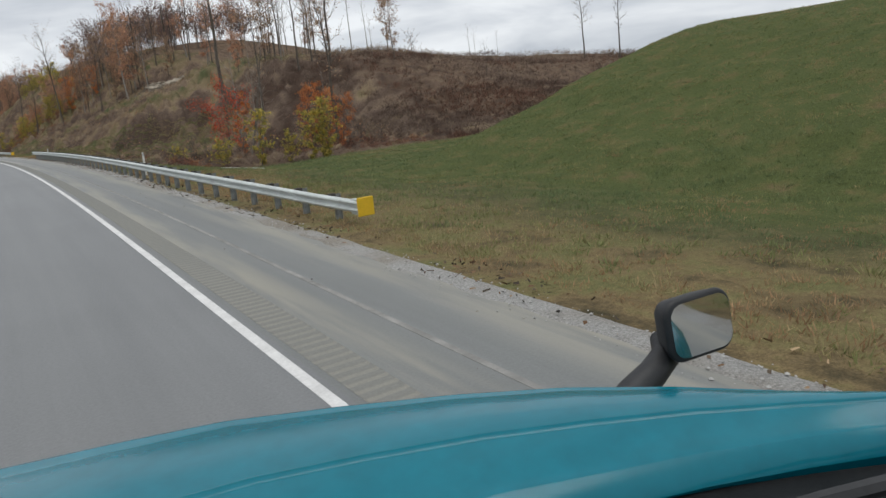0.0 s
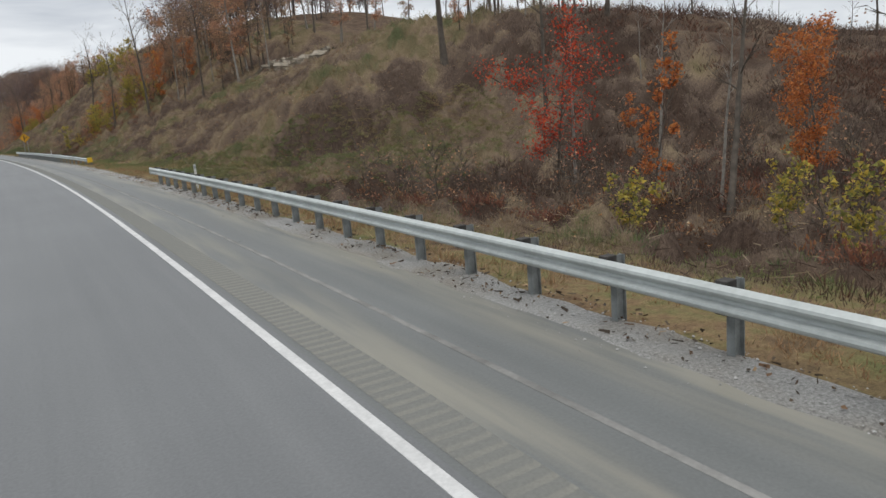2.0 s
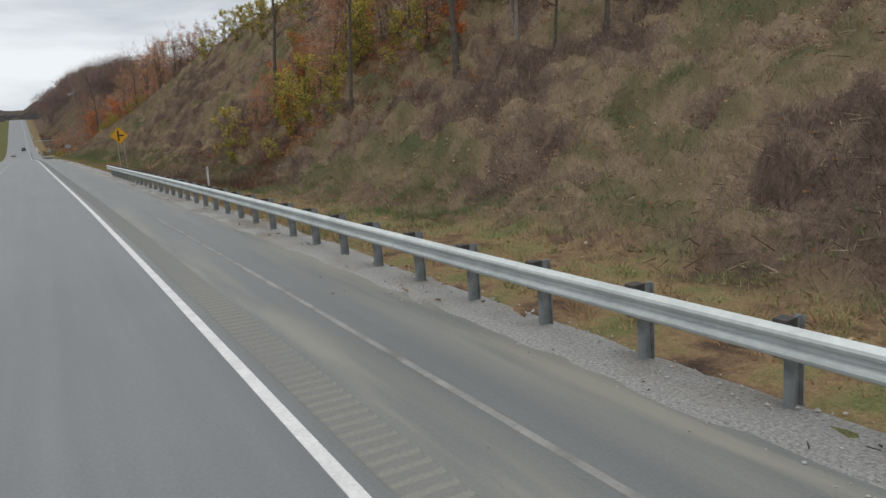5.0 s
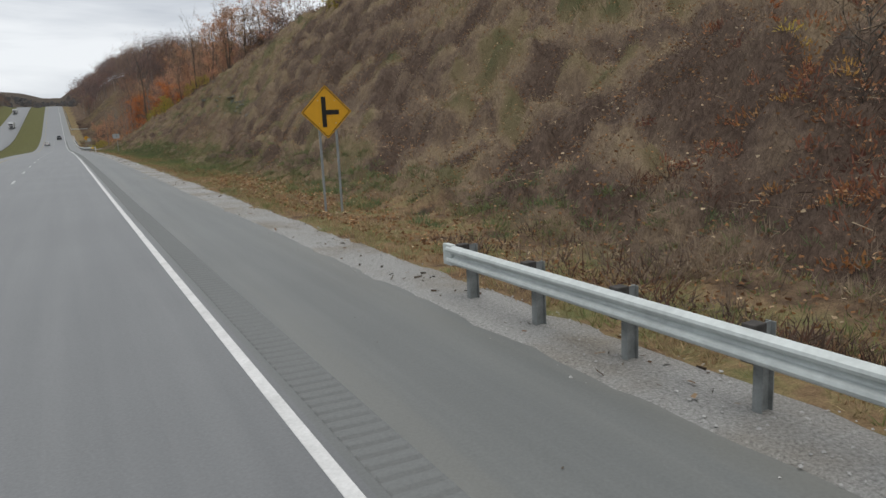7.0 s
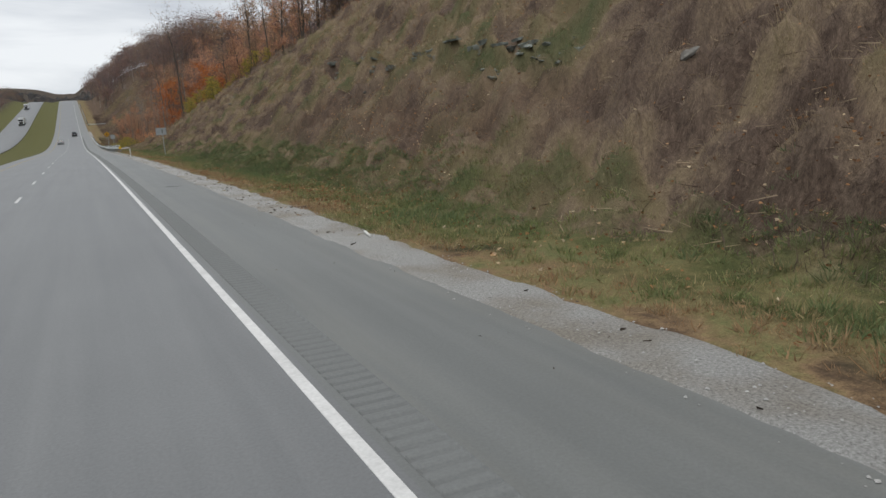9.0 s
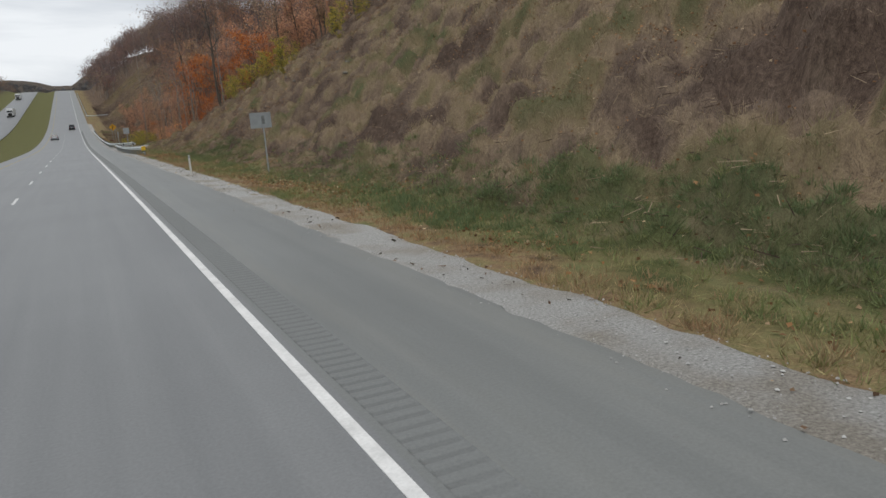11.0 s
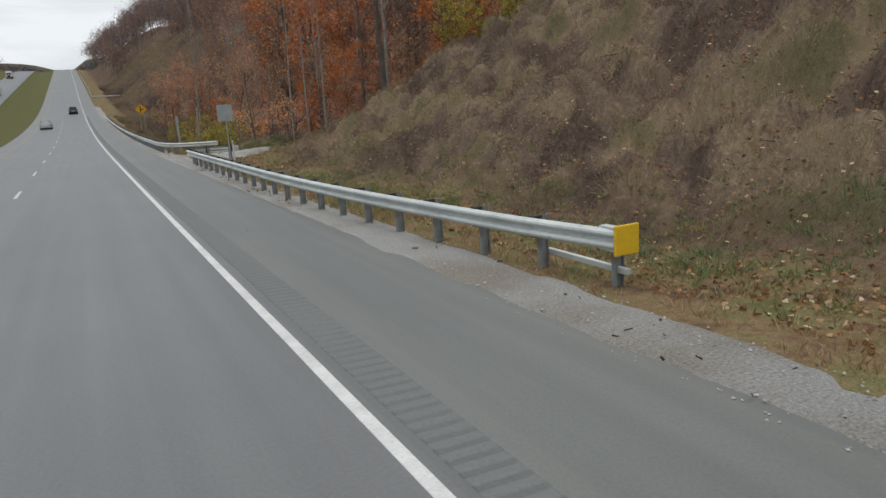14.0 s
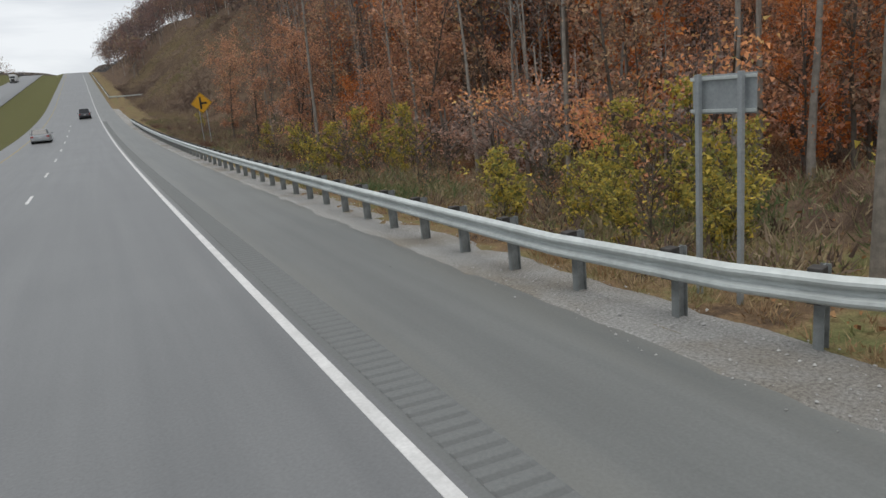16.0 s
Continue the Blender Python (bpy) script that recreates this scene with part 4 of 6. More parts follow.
def wheel(e, x, y, r, w):
    bm = new_bm()
    bmesh.ops.create_cone(bm, cap_ends=True, segments=28, radius1=r, radius2=r, depth=w, matrix=pose(x, y, r, 0, 90, 0))
    bmesh.ops.bevel(bm, geom=[ed for ed in bm.edges if len(ed.link_faces) == 2 and any(len(f.verts) > 6 for f in ed.link_faces)], offset=0.035, segments=2, affect="EDGES")
    t = part("tyre", bm, M_TYRE, e)
    bm = new_bm()
    bmesh.ops.create_cone(bm, cap_ends=True, segments=20, radius1=r * 0.62, radius2=r * 0.5, depth=w + 0.03, matrix=pose(x, y, r, 0, 90, 0))
    part("rim", bm, M_RIM, t)


def car(name, label, y, d, paint, length, width, height, boxy):
    e = new(name)
    e.location = (float(edge_x(y)) + d, y, float(road_z(y)))
    tagged(e, label, "car", "cars on the highway")
    h, L = width / 2, length
    belt = height * (0.62 if not boxy else 0.60)
    body = loft([slice_of(0, h - 0.12, 0.32, belt - 0.22, h - 0.25), slice_of(0.06, h - 0.04, 0.24, belt - 0.06, h - 0.16), slice_of(0.3, h, 0.20, belt, h - 0.12), slice_of(L * 0.5, h, 0.18, belt, h - 0.1),
                 slice_of(L * 0.75, h, 0.2, belt - 0.04, h - 0.1), slice_of(L - 0.25, h - 0.05, 0.22, belt - 0.22, h - 0.18), slice_of(L, h - 0.2, 0.3, belt - 0.36, h - 0.35)])
    part("body", body, paint, e)
    r0, r1 = (0.10, 0.30) if boxy else (0.55, 1.15)
    cab = loft([slice_of(r0, h - 0.12, belt - 0.05, belt + 0.02, h - 0.22, 0.02), slice_of(r1, h - 0.20, belt - 0.05, height, h - 0.36, 0.1), slice_of(L * 0.5, h - 0.18, belt - 0.05, height, h - 0.34, 0.1), slice_of(L * 0.72, h - 0.14, belt - 0.05, belt + 0.02, h - 0.2, 0.02)])
    part("cabin", cab, M_GLASS, e, "dark glass cabin")
    roof = loft([slice_of(r1 + 0.02, h - 0.34, height - 0.03, height + 0.02, h - 0.42, 0.02), slice_of(L * 0.5, h - 0.32, height - 0.03, height + 0.02, h - 0.4, 0.02)])
    part("roof", roof, paint, e)
    for s in (-1, 1):
        part("tail_lamp", box(new_bm(), (0.26, 0.08, 0.16), (s * (h - 0.2), 0.03, belt - 0.2), bevel=0.02), M_TAIL, e, "red tail lamp")
        part("side_mirror", box(new_bm(), (0.2, 0.1, 0.14), (s * (h + 0.08), L * 0.66, belt + 0.08), bevel=0.03), paint, e)
        for yy in (0.85, L - 0.9):
            wheel(e, s * (h - 0.12), yy, 0.33, 0.22)
    part("bumper", box(new_bm(), (width - 0.12, 0.14, 0.24), (0, 0.02, 0.42), bevel=0.04), paint if not boxy else M_TYRE, e)
    part("number_plate", box(new_bm(), (0.31, 0.02, 0.16), (0, -0.012, belt - 0.33), bevel=0.004), M_PLATE, e, "plain pale number plate")
    part("rear_window", loft([[(-h + 0.3, r0 + 0.06, belt + 0.04), (h - 0.3, r0 + 0.06, belt + 0.04), (h - 0.42, r1 - 0.03, height - 0.06), (-h + 0.42, r1 - 0.03, height - 0.06)],
                              [(-h + 0.3, r0 + 0.10, belt + 0.04), (h - 0.3, r0 + 0.10, belt + 0.04), (h - 0.42, r1 + 0.01, height - 0.06), (-h + 0.42, r1 + 0.01, height - 0.06)]]), M_GLASS, e)


car("sedan", "silver sedan driving in the inner lane", 481.0, -6.5, M_SILVER, 4.8, 1.84, 1.45, False)
car("suv", "dark grey sport utility vehicle driving ahead", 532.0, -2.2, M_DARK, 4.7, 1.9, 1.72, True)


def lorry(y, d):
    e = new("lorry")
    e.location = (float(edge_x(y)) + d, y, float(road_z(y)))
    tagged(e, "distant white articulated lorry on the opposite carriageway", "truck", "distant lorries")
    part("trailer", box(new_bm(), (2.6, 13.5, 2.8), (0, 9.5, 2.6), bevel=0.06), M_TRUCK_WHITE, e)
    part("cab", box(new_bm(), (2.4, 2.4, 2.6), (0, 1.2, 2.0), bevel=0.2), M_TRUCK_WHITE, e)
    part("windscreen", box(new_bm(), (2.1, 0.05, 0.8), (0, -0.02, 2.5), bevel=0.02), M_GLASS, e)
    part("grille", box(new_bm(), (1.4, 0.08, 1.0), (0, -0.03, 1.3), bevel=0.03), M_BLACK, e)
    for yy in (0.9, 4.2, 13.5, 14.8):
        for s in (-1, 1):
            wheel(e, s * 1.1, yy, 0.5, 0.3)


lorry(620, -24.5)
lorry(760, -28.2)

# ---- the truck's front, standing where the drive begins ----
M_TEAL = simple("teal_car_paint", (0.0, 0.155, 0.215), 0.25, metal=0.0, var=0.06, scale=2, bumps=0, spec=0.3)
M_TEAL.node_tree.nodes["Principled BSDF"].inputs["Coat Weight"].default_value = 0.12
M_TEAL.node_tree.nodes["Principled BSDF"].inputs["Coat Roughness"].default_value = 0.06
M_RUBBER = simple("black_trim", (0.022, 0.023, 0.025), 0.55, var=0.25, scale=12, bumps=0.1)
M_MIRROR, _nt, _b = nodes_of("mirror_glass", 0.03, 1.0, 0.5)
_b.inputs["Base Color"].default_value = (0.62, 0.64, 0.65, 1)


def truck():
    e = new("truck")
    e.matrix_basis = pose(0, 0, -0.215, 0, 0, -5.54)
    tagged(e, "teal semi truck front with black hood mirror on the highway", "truck")
    up = 2.615
    half = [(-0.10, 1.545), (0.10, 1.49), (0.31, 1.42), (0.52, 1.30), (0.73, 1.165), (0.92, 1.015), (1.075, 0.85), (1.20, 0.68), (1.29, 0.55), (1.33, 0.40)]
    rear = [(-0.10, 0.93), (0.08, 0.92), (0.24, 0.90), (0.40, 0.86), (0.58, 0.80), (0.74, 0.73), (0.90, 0.66), (1.06, 0.575), (1.19, 0.50), (1.27, 0.38)]
    out = [(-0.2 - x, y) for x, y in reversed(half[1:])] + half
    inn = [(-0.2 - x, y) for x, y in reversed(rear[1:])] + rear
    bm = new_bm()
    rows = []
    for t in (-0.10, -0.02, 0.0, 0.06, 0.14, 0.24, 0.30, 0.315, 0.33, 0.345, 0.36, 0.5, 0.62, 0.74, 0.86, 0.94, 0.965, 0.985, 1.0):
        row = []
        for (ox, oy), (ix, iy) in zip(out, inn):
            k = max(t, 0)
            z = up - 0.60 + 0.035 * math.sin(math.pi * k) + (0.007 if 0.32 < t < 0.34 else 0.0) + (0.004 if 0.96 < t < 0.99 else 0.0) - (0.05 if t < -0.05 else 0)
            row.append(bm.verts.new((ix + (ox - ix) * t, iy + (oy - iy) * t, z)))
        rows.append(row)
    for grow, drop in ((0.02, 0.02), (0.045, 0.07), (0.07, 0.25), (0.10, 0.6), (0.11, 1.15)):
        rows.append([bm.verts.new((-0.1 + (ox + 0.1) * (1 + grow), 0.2 + (oy - 0.2) * (1 + grow), up - 0.60 - drop)) for ox, oy in out])
    for a, b in zip(rows[:-1], rows[1:]):
        for k in range(len(a) - 1):
            f = bm.faces.new((a[k], a[k + 1], b[k + 1], b[k]))
            f.smooth = True
    bmesh.ops.recalc_face_normals(bm, faces=bm.faces)
    part("hood", bm, M_TEAL, e, "glossy teal hood with pressed crease lines")
    # cowl, wiper and the cab's lower front
    bm = new_bm()
    a = [bm.verts.new((x, y - 0.02, up - 0.66)) for x, y in inn]
    b = [bm.verts.new((x * 0.97, y - 0.34, up - 0.63)) for x, y in inn]
    for k in range(len(a) - 1):
        bm.faces.new((a[k], a[k + 1], b[k + 1], b[k]))
    bmesh.ops.solidify(bm, geom=bm.faces[:], thickness=0.02)
    part("cowl", bm, M_RUBBER, e, "black ribbed cowl panel")
    V, F = [], []
    tube([Vector((1.22, 0.34, up - 0.60)), Vector((0.9, 0.47, up - 0.605)), Vector((0.5, 0.60, up - 0.61)), Vector((0.1, 0.68, up - 0.62))], [0.016, 0.014, 0.012, 0.01], 7, V, F)
    w = new("wiper", mesh_from("wiper", [tuple(v) for v in V], F, M_RUBBER))
    w.parent = e
    part("cab", box(new_bm(), (2.3, 0.9, 1.2), (-0.1, -0.1, 1.05), bevel=0.05), M_TEAL, e)
    part("bumper", box(new_bm(), (2.3, 0.25, 0.42), (-0.1, 1.62, 0.62), bevel=0.06), M_STEEL, e, "chromed bumper")
    part("grille", box(new_bm(), (1.0, 0.08, 0.75), (-0.1, 1.70, 1.2), bevel=0.03), M_RUBBER, e)
    for s in (-1, 1):
        part("headlamp", box(new_bm(), (0.32, 0.10, 0.22), (-0.1 + s * 0.86, 1.50, 1.15), rot=Matrix.Rotation(-s * 0.5, 4, "Z"), bevel=0.03), M_PLATE, e)
        wheel(e, -0.1 + s * 1.02, 0.75, 0.5, 0.3)
    # mirror on the hood: housing, glass and arm, turned to the driver
    c = Vector((1.262, 0.930, up - 0.531))
    face = Matrix.Translation(c) @ Matrix.Rotation(radians(-16), 4, "Z") @ Matrix.Rotation(radians(-3.5), 4, "X") @ Matrix.Rotation(radians(-5), 4, "Y")
    bm = box(new_bm(), (0.178, 0.075, 0.150), (0, 0.034, 0))
    es = [ed for ed in bm.edges if abs((ed.verts[0].co - ed.verts[1].co).y) > 0.05]
    bmesh.ops.bevel(bm, geom=es, offset=0.040, segments=6, affect="EDGES", profile=0.5)
    for v in bm.verts:
        if v.co.y > 0.05:
            v.co.x, v.co.z = v.co.x * 0.80, v.co.z * 0.80
    bmesh.ops.bevel(bm, geom=[ed for ed in bm.edges if all(v.co.y < 0.0 for v in ed.verts) or all(v.co.y > 0.06 for v in ed.verts)], offset=0.010, segments=3, affect="EDGES", profile=0.5)
    for f in bm.faces:
        f.smooth = True
    bmesh.ops.transform(bm, matrix=face, verts=bm.verts)
    mir = part("hood_mirror", bm, M_RUBBER, e, "black plastic mirror housing")
    bm = box(new_bm(), (0.156, 0.004, 0.128), (0.003, -0.004, 0))
    es = [ed for ed in bm.edges if abs((ed.verts[0].co - ed.verts[1].co).y) > 0.003]
    bmesh.ops.bevel(bm, geom=es, offset=0.032, segments=6, affect="EDGES", profile=0.5)
    bmesh.ops.transform(bm, matrix=face, verts=bm.verts)
    part("mirror_glass", bm, M_MIRROR, mir, "convex mirror glass")
    V, F = [], []
    tube([Vector((1.04, 0.985, up - 0.700)), Vector((1.094, 0.985, up - 0.660)), Vector((1.170, 0.990, up - 0.634)), Vector((1.230, 1.000, up - 0.610)), Vector((1.262, 1.030, up - 0.585))], [0.046, 0.038, 0.034, 0.034, 0.034], 14, V, F)
    arm = new("mirror_arm", mesh_from("mirror_arm", [tuple(v) for v in V], F, M_RUBBER, smooth=True))
    arm.parent = mir


truck()

# ---- plants: one mesh of many blades for what nobody counts ----


def strips(name, root, tip, width, tone, material, label, category, taper=0.45):
    """Thin blades from root to tip, all in one mesh; tone goes into u. A taper of 0 makes them triangles."""
    n, c = len(root), 4 if taper else 3
    axis = tip - root
    side = np.cross(axis, RNG.normal(size=(n, 3)))
    side /= np.linalg.norm(side, axis=1, keepdims=True) + 1e-9
    w = np.asarray(width).reshape(-1, 1) * 0.5
    corners = [root - side * w, root + side * w] + ([tip + side * w * taper, tip - side * w * taper] if taper else [tip])
    v = np.stack(corners, 1).reshape(-1, 3)
    me = bpy.data.meshes.new(name)
    me.vertices.add(c * n)
    me.vertices.foreach_set("co", v.astype(np.float32).ravel())
    me.loops.add(c * n)
    me.loops.foreach_set("vertex_index", np.arange(c * n, dtype=np.int32))
    me.polygons.add(n)
    me.polygons.foreach_set("loop_start", np.arange(0, c * n, c, dtype=np.int32))
    me.update(calc_edges=True)
    layer = me.uv_layers.new(name="UVMap")
    uv = np.stack([np.repeat(tone, c), np.tile([0.0, 0.0, 1.0, 1.0][:c], n)], 1)
    layer.data.foreach_set("uv", uv.astype(np.float32).ravel())
    me.materials.append(material)
    return tagged(new(name, me), label, category, kind="stuff")


def on_ground(y, d, lift=0.0):
    return np.stack([edge_x(y) + d, y, ground_z(y, d) + lift], 1)


def clumps(y, d, height, radius, per, length, width, tone):
    """Rounded tussocks: blades that spring from a dome over each centre."""
    n = len(y)
    c = on_ground(y, d, -0.05)
    a = RNG.random((n, per)) * 2 * np.pi
    e = np.arcsin(RNG.random((n, per)) ** 0.8)
    r = RNG.random((n, per)) ** 0.5
    out = np.stack([np.cos(a) * np.cos(e), np.sin(a) * np.cos(e), np.sin(e)], -1)
    size = np.stack([radius, radius, height], -1)[:, None, :]
    root = c[:, None, :] + out * size * (0.75 * r[..., None])
    go = out * 0.75 + RNG.normal(size=out.shape) * 0.33 + np.array([0, 0, 0.45])
    go /= np.linalg.norm(go, axis=-1, keepdims=True)
    tip = root + go * (length * (0.6 + 0.8 * RNG.random((n, per))) * (0.5 + 0.5 * height[:, None] / height.mean()))[..., None]
    t = np.clip(tone[:, None] + RNG.normal(size=(n, per)) * 0.03, 0, 1)
    w = width * (0.6 + 0.8 * RNG.random((n, per)))
    return root.reshape(-1, 3), tip.reshape(-1, 3), w.ravel(), t.ravel()


M_WEED = blades_material("dry_weeds", WEED_STOPS, vary=0.45)
M_GRASS = blades_material("verge_grass", [(0.0, (0.336, 0.218, 0.129)), (0.2, (0.358, 0.278, 0.164)), (0.4, (0.286, 0.264, 0.132)), (0.62, (0.199, 0.226, 0.096)), (1.0, (0.139, 0.185, 0.092))])
M_SCRUB = blades_material("scrub_leaves", [(0.0, (0.150, 0.075, 0.060)), (0.4, (0.270, 0.120, 0.080)), (0.7, (0.420, 0.200, 0.085)), (0.9, (0.520, 0.320, 0.100)), (1.0, (0.560, 0.440, 0.110))], through_=0.35)
M_LITTER = blades_material("fallen_leaves", [(0.0, (0.150, 0.080, 0.045)), (0.45, (0.330, 0.170, 0.080)), (0.75, (0.420, 0.270, 0.150)), (1.0, (0.560, 0.470, 0.340))])


def weeds():
    # a thatch of dead stems over the bushy bank: dense by the road, coarser up the slope
    for n, d0, d1, length, width in ((720000, 6.6, 20.5, 0.30, 0.017), (280000, 20.5, 47, 0.42, 0.036)):
        y = 54 + RNG.random(n) * 364
        d = d0 + RNG.random(n) ** (1.0 if d0 < 10 else 1.25) * (d1 - d0)
        big, _, oy, od = bushes(y, d, 1.5)
        own2, sy, sd = bushes(y + 31, d + 17, 0.75)[1:]
        keep = RNG.random(n) < weedy(y, d) * (0.25 + 1.1 * big)
        y, d, big, oy, od, own2, sy, sd = (v[keep] for v in (y, d, big, oy, od, own2, sy, sd))
        k = len(y)
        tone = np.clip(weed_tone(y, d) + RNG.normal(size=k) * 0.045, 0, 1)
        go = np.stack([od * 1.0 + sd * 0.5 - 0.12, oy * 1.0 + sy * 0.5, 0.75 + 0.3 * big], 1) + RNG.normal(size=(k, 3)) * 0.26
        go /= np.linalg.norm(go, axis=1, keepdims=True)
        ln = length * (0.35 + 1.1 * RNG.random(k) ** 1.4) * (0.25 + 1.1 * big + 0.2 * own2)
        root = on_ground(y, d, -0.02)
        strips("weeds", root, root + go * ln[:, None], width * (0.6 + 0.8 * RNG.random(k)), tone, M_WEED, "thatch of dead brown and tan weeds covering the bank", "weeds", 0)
    # broken canes and straw lying over the thatch, some pale, some dark
    n = 95000
    y = 55 + RNG.random(n) * 362
    d = 6.8 + RNG.random(n) ** 1.2 * 24
    keep = RNG.random(n) < weedy(y, d) * np.clip(0.5 + 3.0 * fbm(y * 0.5 + 9, d * 0.5, 3), 0.05, 1)
    y, d = y[keep], d[keep]
    n = len(y)
    go = RNG.normal(size=(n, 3)) * np.array([0.8, 1.2, 0.35]) + np.array([-0.3, 0, 0.05])
    go /= np.linalg.norm(go, axis=1, keepdims=True)
    root = on_ground(y, d, 0.08 + 0.12 * RNG.random(n))
    tone = np.where(RNG.random(n) < 0.5, 0.49 + RNG.normal(size=n) * 0.03, 0.08 + 0.03 * RNG.random(n))
    strips("canes", root, root + go * (0.15 + 0.45 * RNG.random((n, 1)) ** 2), 0.012 + 0.020 * RNG.random(n), tone, M_WEED, "broken dead canes and straw strewn over the bank", "canes", 0.4)
    # lush green growth along the ditch
    n = 6000
    y = 88 + RNG.random(n) * 310
    d = 7.4 + RNG.random(n) * 3.2
    keep = (RNG.random(n) < np.clip(6 * fbm(y * 0.09 + 3, d * 0.05, 2) - 0.1, 0, 1) + 0.8 * np.exp(-((y - 337) / 9) ** 2)) & (y < 352)
    y, d = y[keep], d[keep]
    size = 0.10 + 0.16 * RNG.random(len(y)) ** 1.5
    strips("weeds", *clumps(y, d, size, 0.2 + size, 44, 0.22, 0.024, np.clip(0.88 + RNG.normal(size=len(y)) * 0.08, 0, 1)), M_WEED, "low green weeds along the ditch", "weeds", 0)
    # dark brush over the first ridge
    n = 9000
    y = 60 + RNG.random(n) * 74
    d = 20 + RNG.random(n) ** 1.5 * 170
    keep = (y < 82) | (d > 36)
    y, d = y[keep], d[keep]
    n = len(y)
    h = np.clip(0.5 + 0.9 * RNG.random(n) ** 2 + 1.5 * fbm(y * 0.15, d * 0.15, 3) + 0.004 * d, 0.25, 2.0)
    tone = np.clip(0.12 + 0.6 * fbm(y * 0.1 + 9, d * 0.1, 3) + RNG.normal(size=n) * 0.06 + 0.24 * np.clip((y - 97) / 8, 0, 1) + 0.30 * np.exp(-((y - 108) / 10) ** 2 - ((d - 34) / 8) ** 2), 0, 1)
    strips("brush", *clumps(y, d, h, 0.5 + 0.5 * h, 16, 0.45, 0.068, tone), M_WEED, "dense dark brown brush covering the ridge", "brush", 0)
    # rust-coloured scrub in the hollow
    n = 1500
    y = 54 + RNG.random(n) * 24
    d = 10 + RNG.random(n) * 26
    patch = fbm(y * 0.2 + 2, d * 0.2 + 9, 3)
    keep = RNG.random(n) < np.clip(0.45 + 3 * patch, 0, 1)
    y, d, patch = y[keep], d[keep], patch[keep]
    h = np.clip(0.4 + 0.6 * RNG.random(len(y)) ** 2 + patch, 0.25, 1.2)
    strips("scrub", *clumps(y, d, h, 0.35 + 0.5 * h, 44, 0.12, 0.045, np.clip(0.18 + 1.4 * fbm(y * 0.3, d * 0.3, 3) + RNG.normal(size=len(y)) * 0.15, 0, 0.85)), M_SCRUB, "low rust-coloured scrub under the young trees", "scrub", 0.3)
    # low red-brown scrub on the slope under the trees, dark weeds below it
    n = 4200
    y = 156 + RNG.random(n) * 36
    d = 9.5 + RNG.random(n) * 22
    patch = fbm(y * 0.16 + 21, d * 0.2 + 4, 3)
    keep = (RNG.random(n) < np.clip(0.35 + 3 * patch, 0, 1)) & (RNG.random(n) < np.exp(-((y - 174) / 11) ** 2))
    y, d, patch = y[keep], d[keep], patch[keep]
    h = np.clip(0.3 + 0.5 * RNG.random(len(y)) ** 2 + patch, 0.2, 1.0)
    strips("scrub", *clumps(y, d, h, 0.35 + 0.5 * h, 40, 0.12, 0.05, np.clip(0.3 + 1.6 * fbm(y * 0.3, d * 0.3, 3) + RNG.normal(size=len(y)) * 0.18, 0, 1)), M_SCRUB, "low scrub with red-brown and orange leaves", "scrub", 0.3)
    n = 2200
    y = 158 + RNG.random(n) * 30
    d = 5.6 + RNG.random(n) * 6.5
    keep = RNG.random(n) < np.clip(0.55 + 3 * fbm(y * 0.3 + 6, d * 0.4, 2), 0.1, 1)
    y, d = y[keep], d[keep]
    n = len(y)
    h = np.clip(0.35 + 0.4 * RNG.random(n) ** 2 + 1.0 * fbm(y * 0.3, d * 0.3, 3), 0.2, 0.9)
    strips("weeds", *clumps(y, d, h, 0.35 + 0.5 * h, 30, 0.25, 0.022, np.clip(0.14 + 1.1 * fbm(y * 0.25, d * 0.35, 3) + RNG.normal(size=n) * 0.08, 0, 0.85)), M_WEED, "dark dead weeds behind the second guardrail", "weeds", 0)
    # brush on the rise behind the field
    n = 5000
    y = 49 + RNG.random(n) * 28
    d = 38 + RNG.random(n) ** 1.2 * 110
    keep = y > 52.5 + 3 * fbm(d * 0.1, d * 0.05, 2)
    y, d = y[keep], d[keep]
    h = np.clip(0.4 + 0.8 * RNG.random(len(y)) ** 2 + 1.4 * fbm(y * 0.2, d * 0.15, 3), 0.2, 1.6)
    tone = np.clip(0.14 + 0.7 * fbm(y * 0.1 + 9, d * 0.1, 3) + RNG.normal(size=len(y)) * 0.06, 0, 0.6)
    strips("brush", *clumps(y, d, h, 0.5 + 0.5 * h, 22, 0.4, 0.05, tone), M_WEED, "dark brown brush on the rise behind the field", "brush", 0)
    # tan weeds on the bare bank further on
    n = 5200
    y = 522 + RNG.random(n) * 150
    d = 8.5 + RNG.random(n) * 26
    h = np.clip(0.35 + 0.6 * RNG.random(n) ** 2 + 1.2 * fbm(y * 0.12, d * 0.2, 3), 0.2, 1.4)
    tone = np.clip(0.42 + 1.0 * fbm(y * 0.05 + 2, d * 0.12, 3) + RNG.normal(size=n) * 0.06, 0.15, 0.7)
    strips("weeds", *clumps(y, d, h, 0.8 + 0.5 * h, 16, 0.5, 0.09, tone), M_WEED, "tan weeds on the open bank above the rail", "weeds", 0)
    # undergrowth behind the rail past the driveway
    n = 5200
    y = 403 + RNG.random(n) * 115
    d = 5.6 + RNG.random(n) ** 1.3 * 20
    keep = (d > 8) | (y > 404.5)
    y, d = y[keep], d[keep]
    h = np.clip(0.25 + 0.5 * RNG.random(len(y)) ** 2 + 0.06 * (d - 5.6) + 1.2 * fbm(y * 0.3, d * 0.3, 3), 0.12, 1.3)
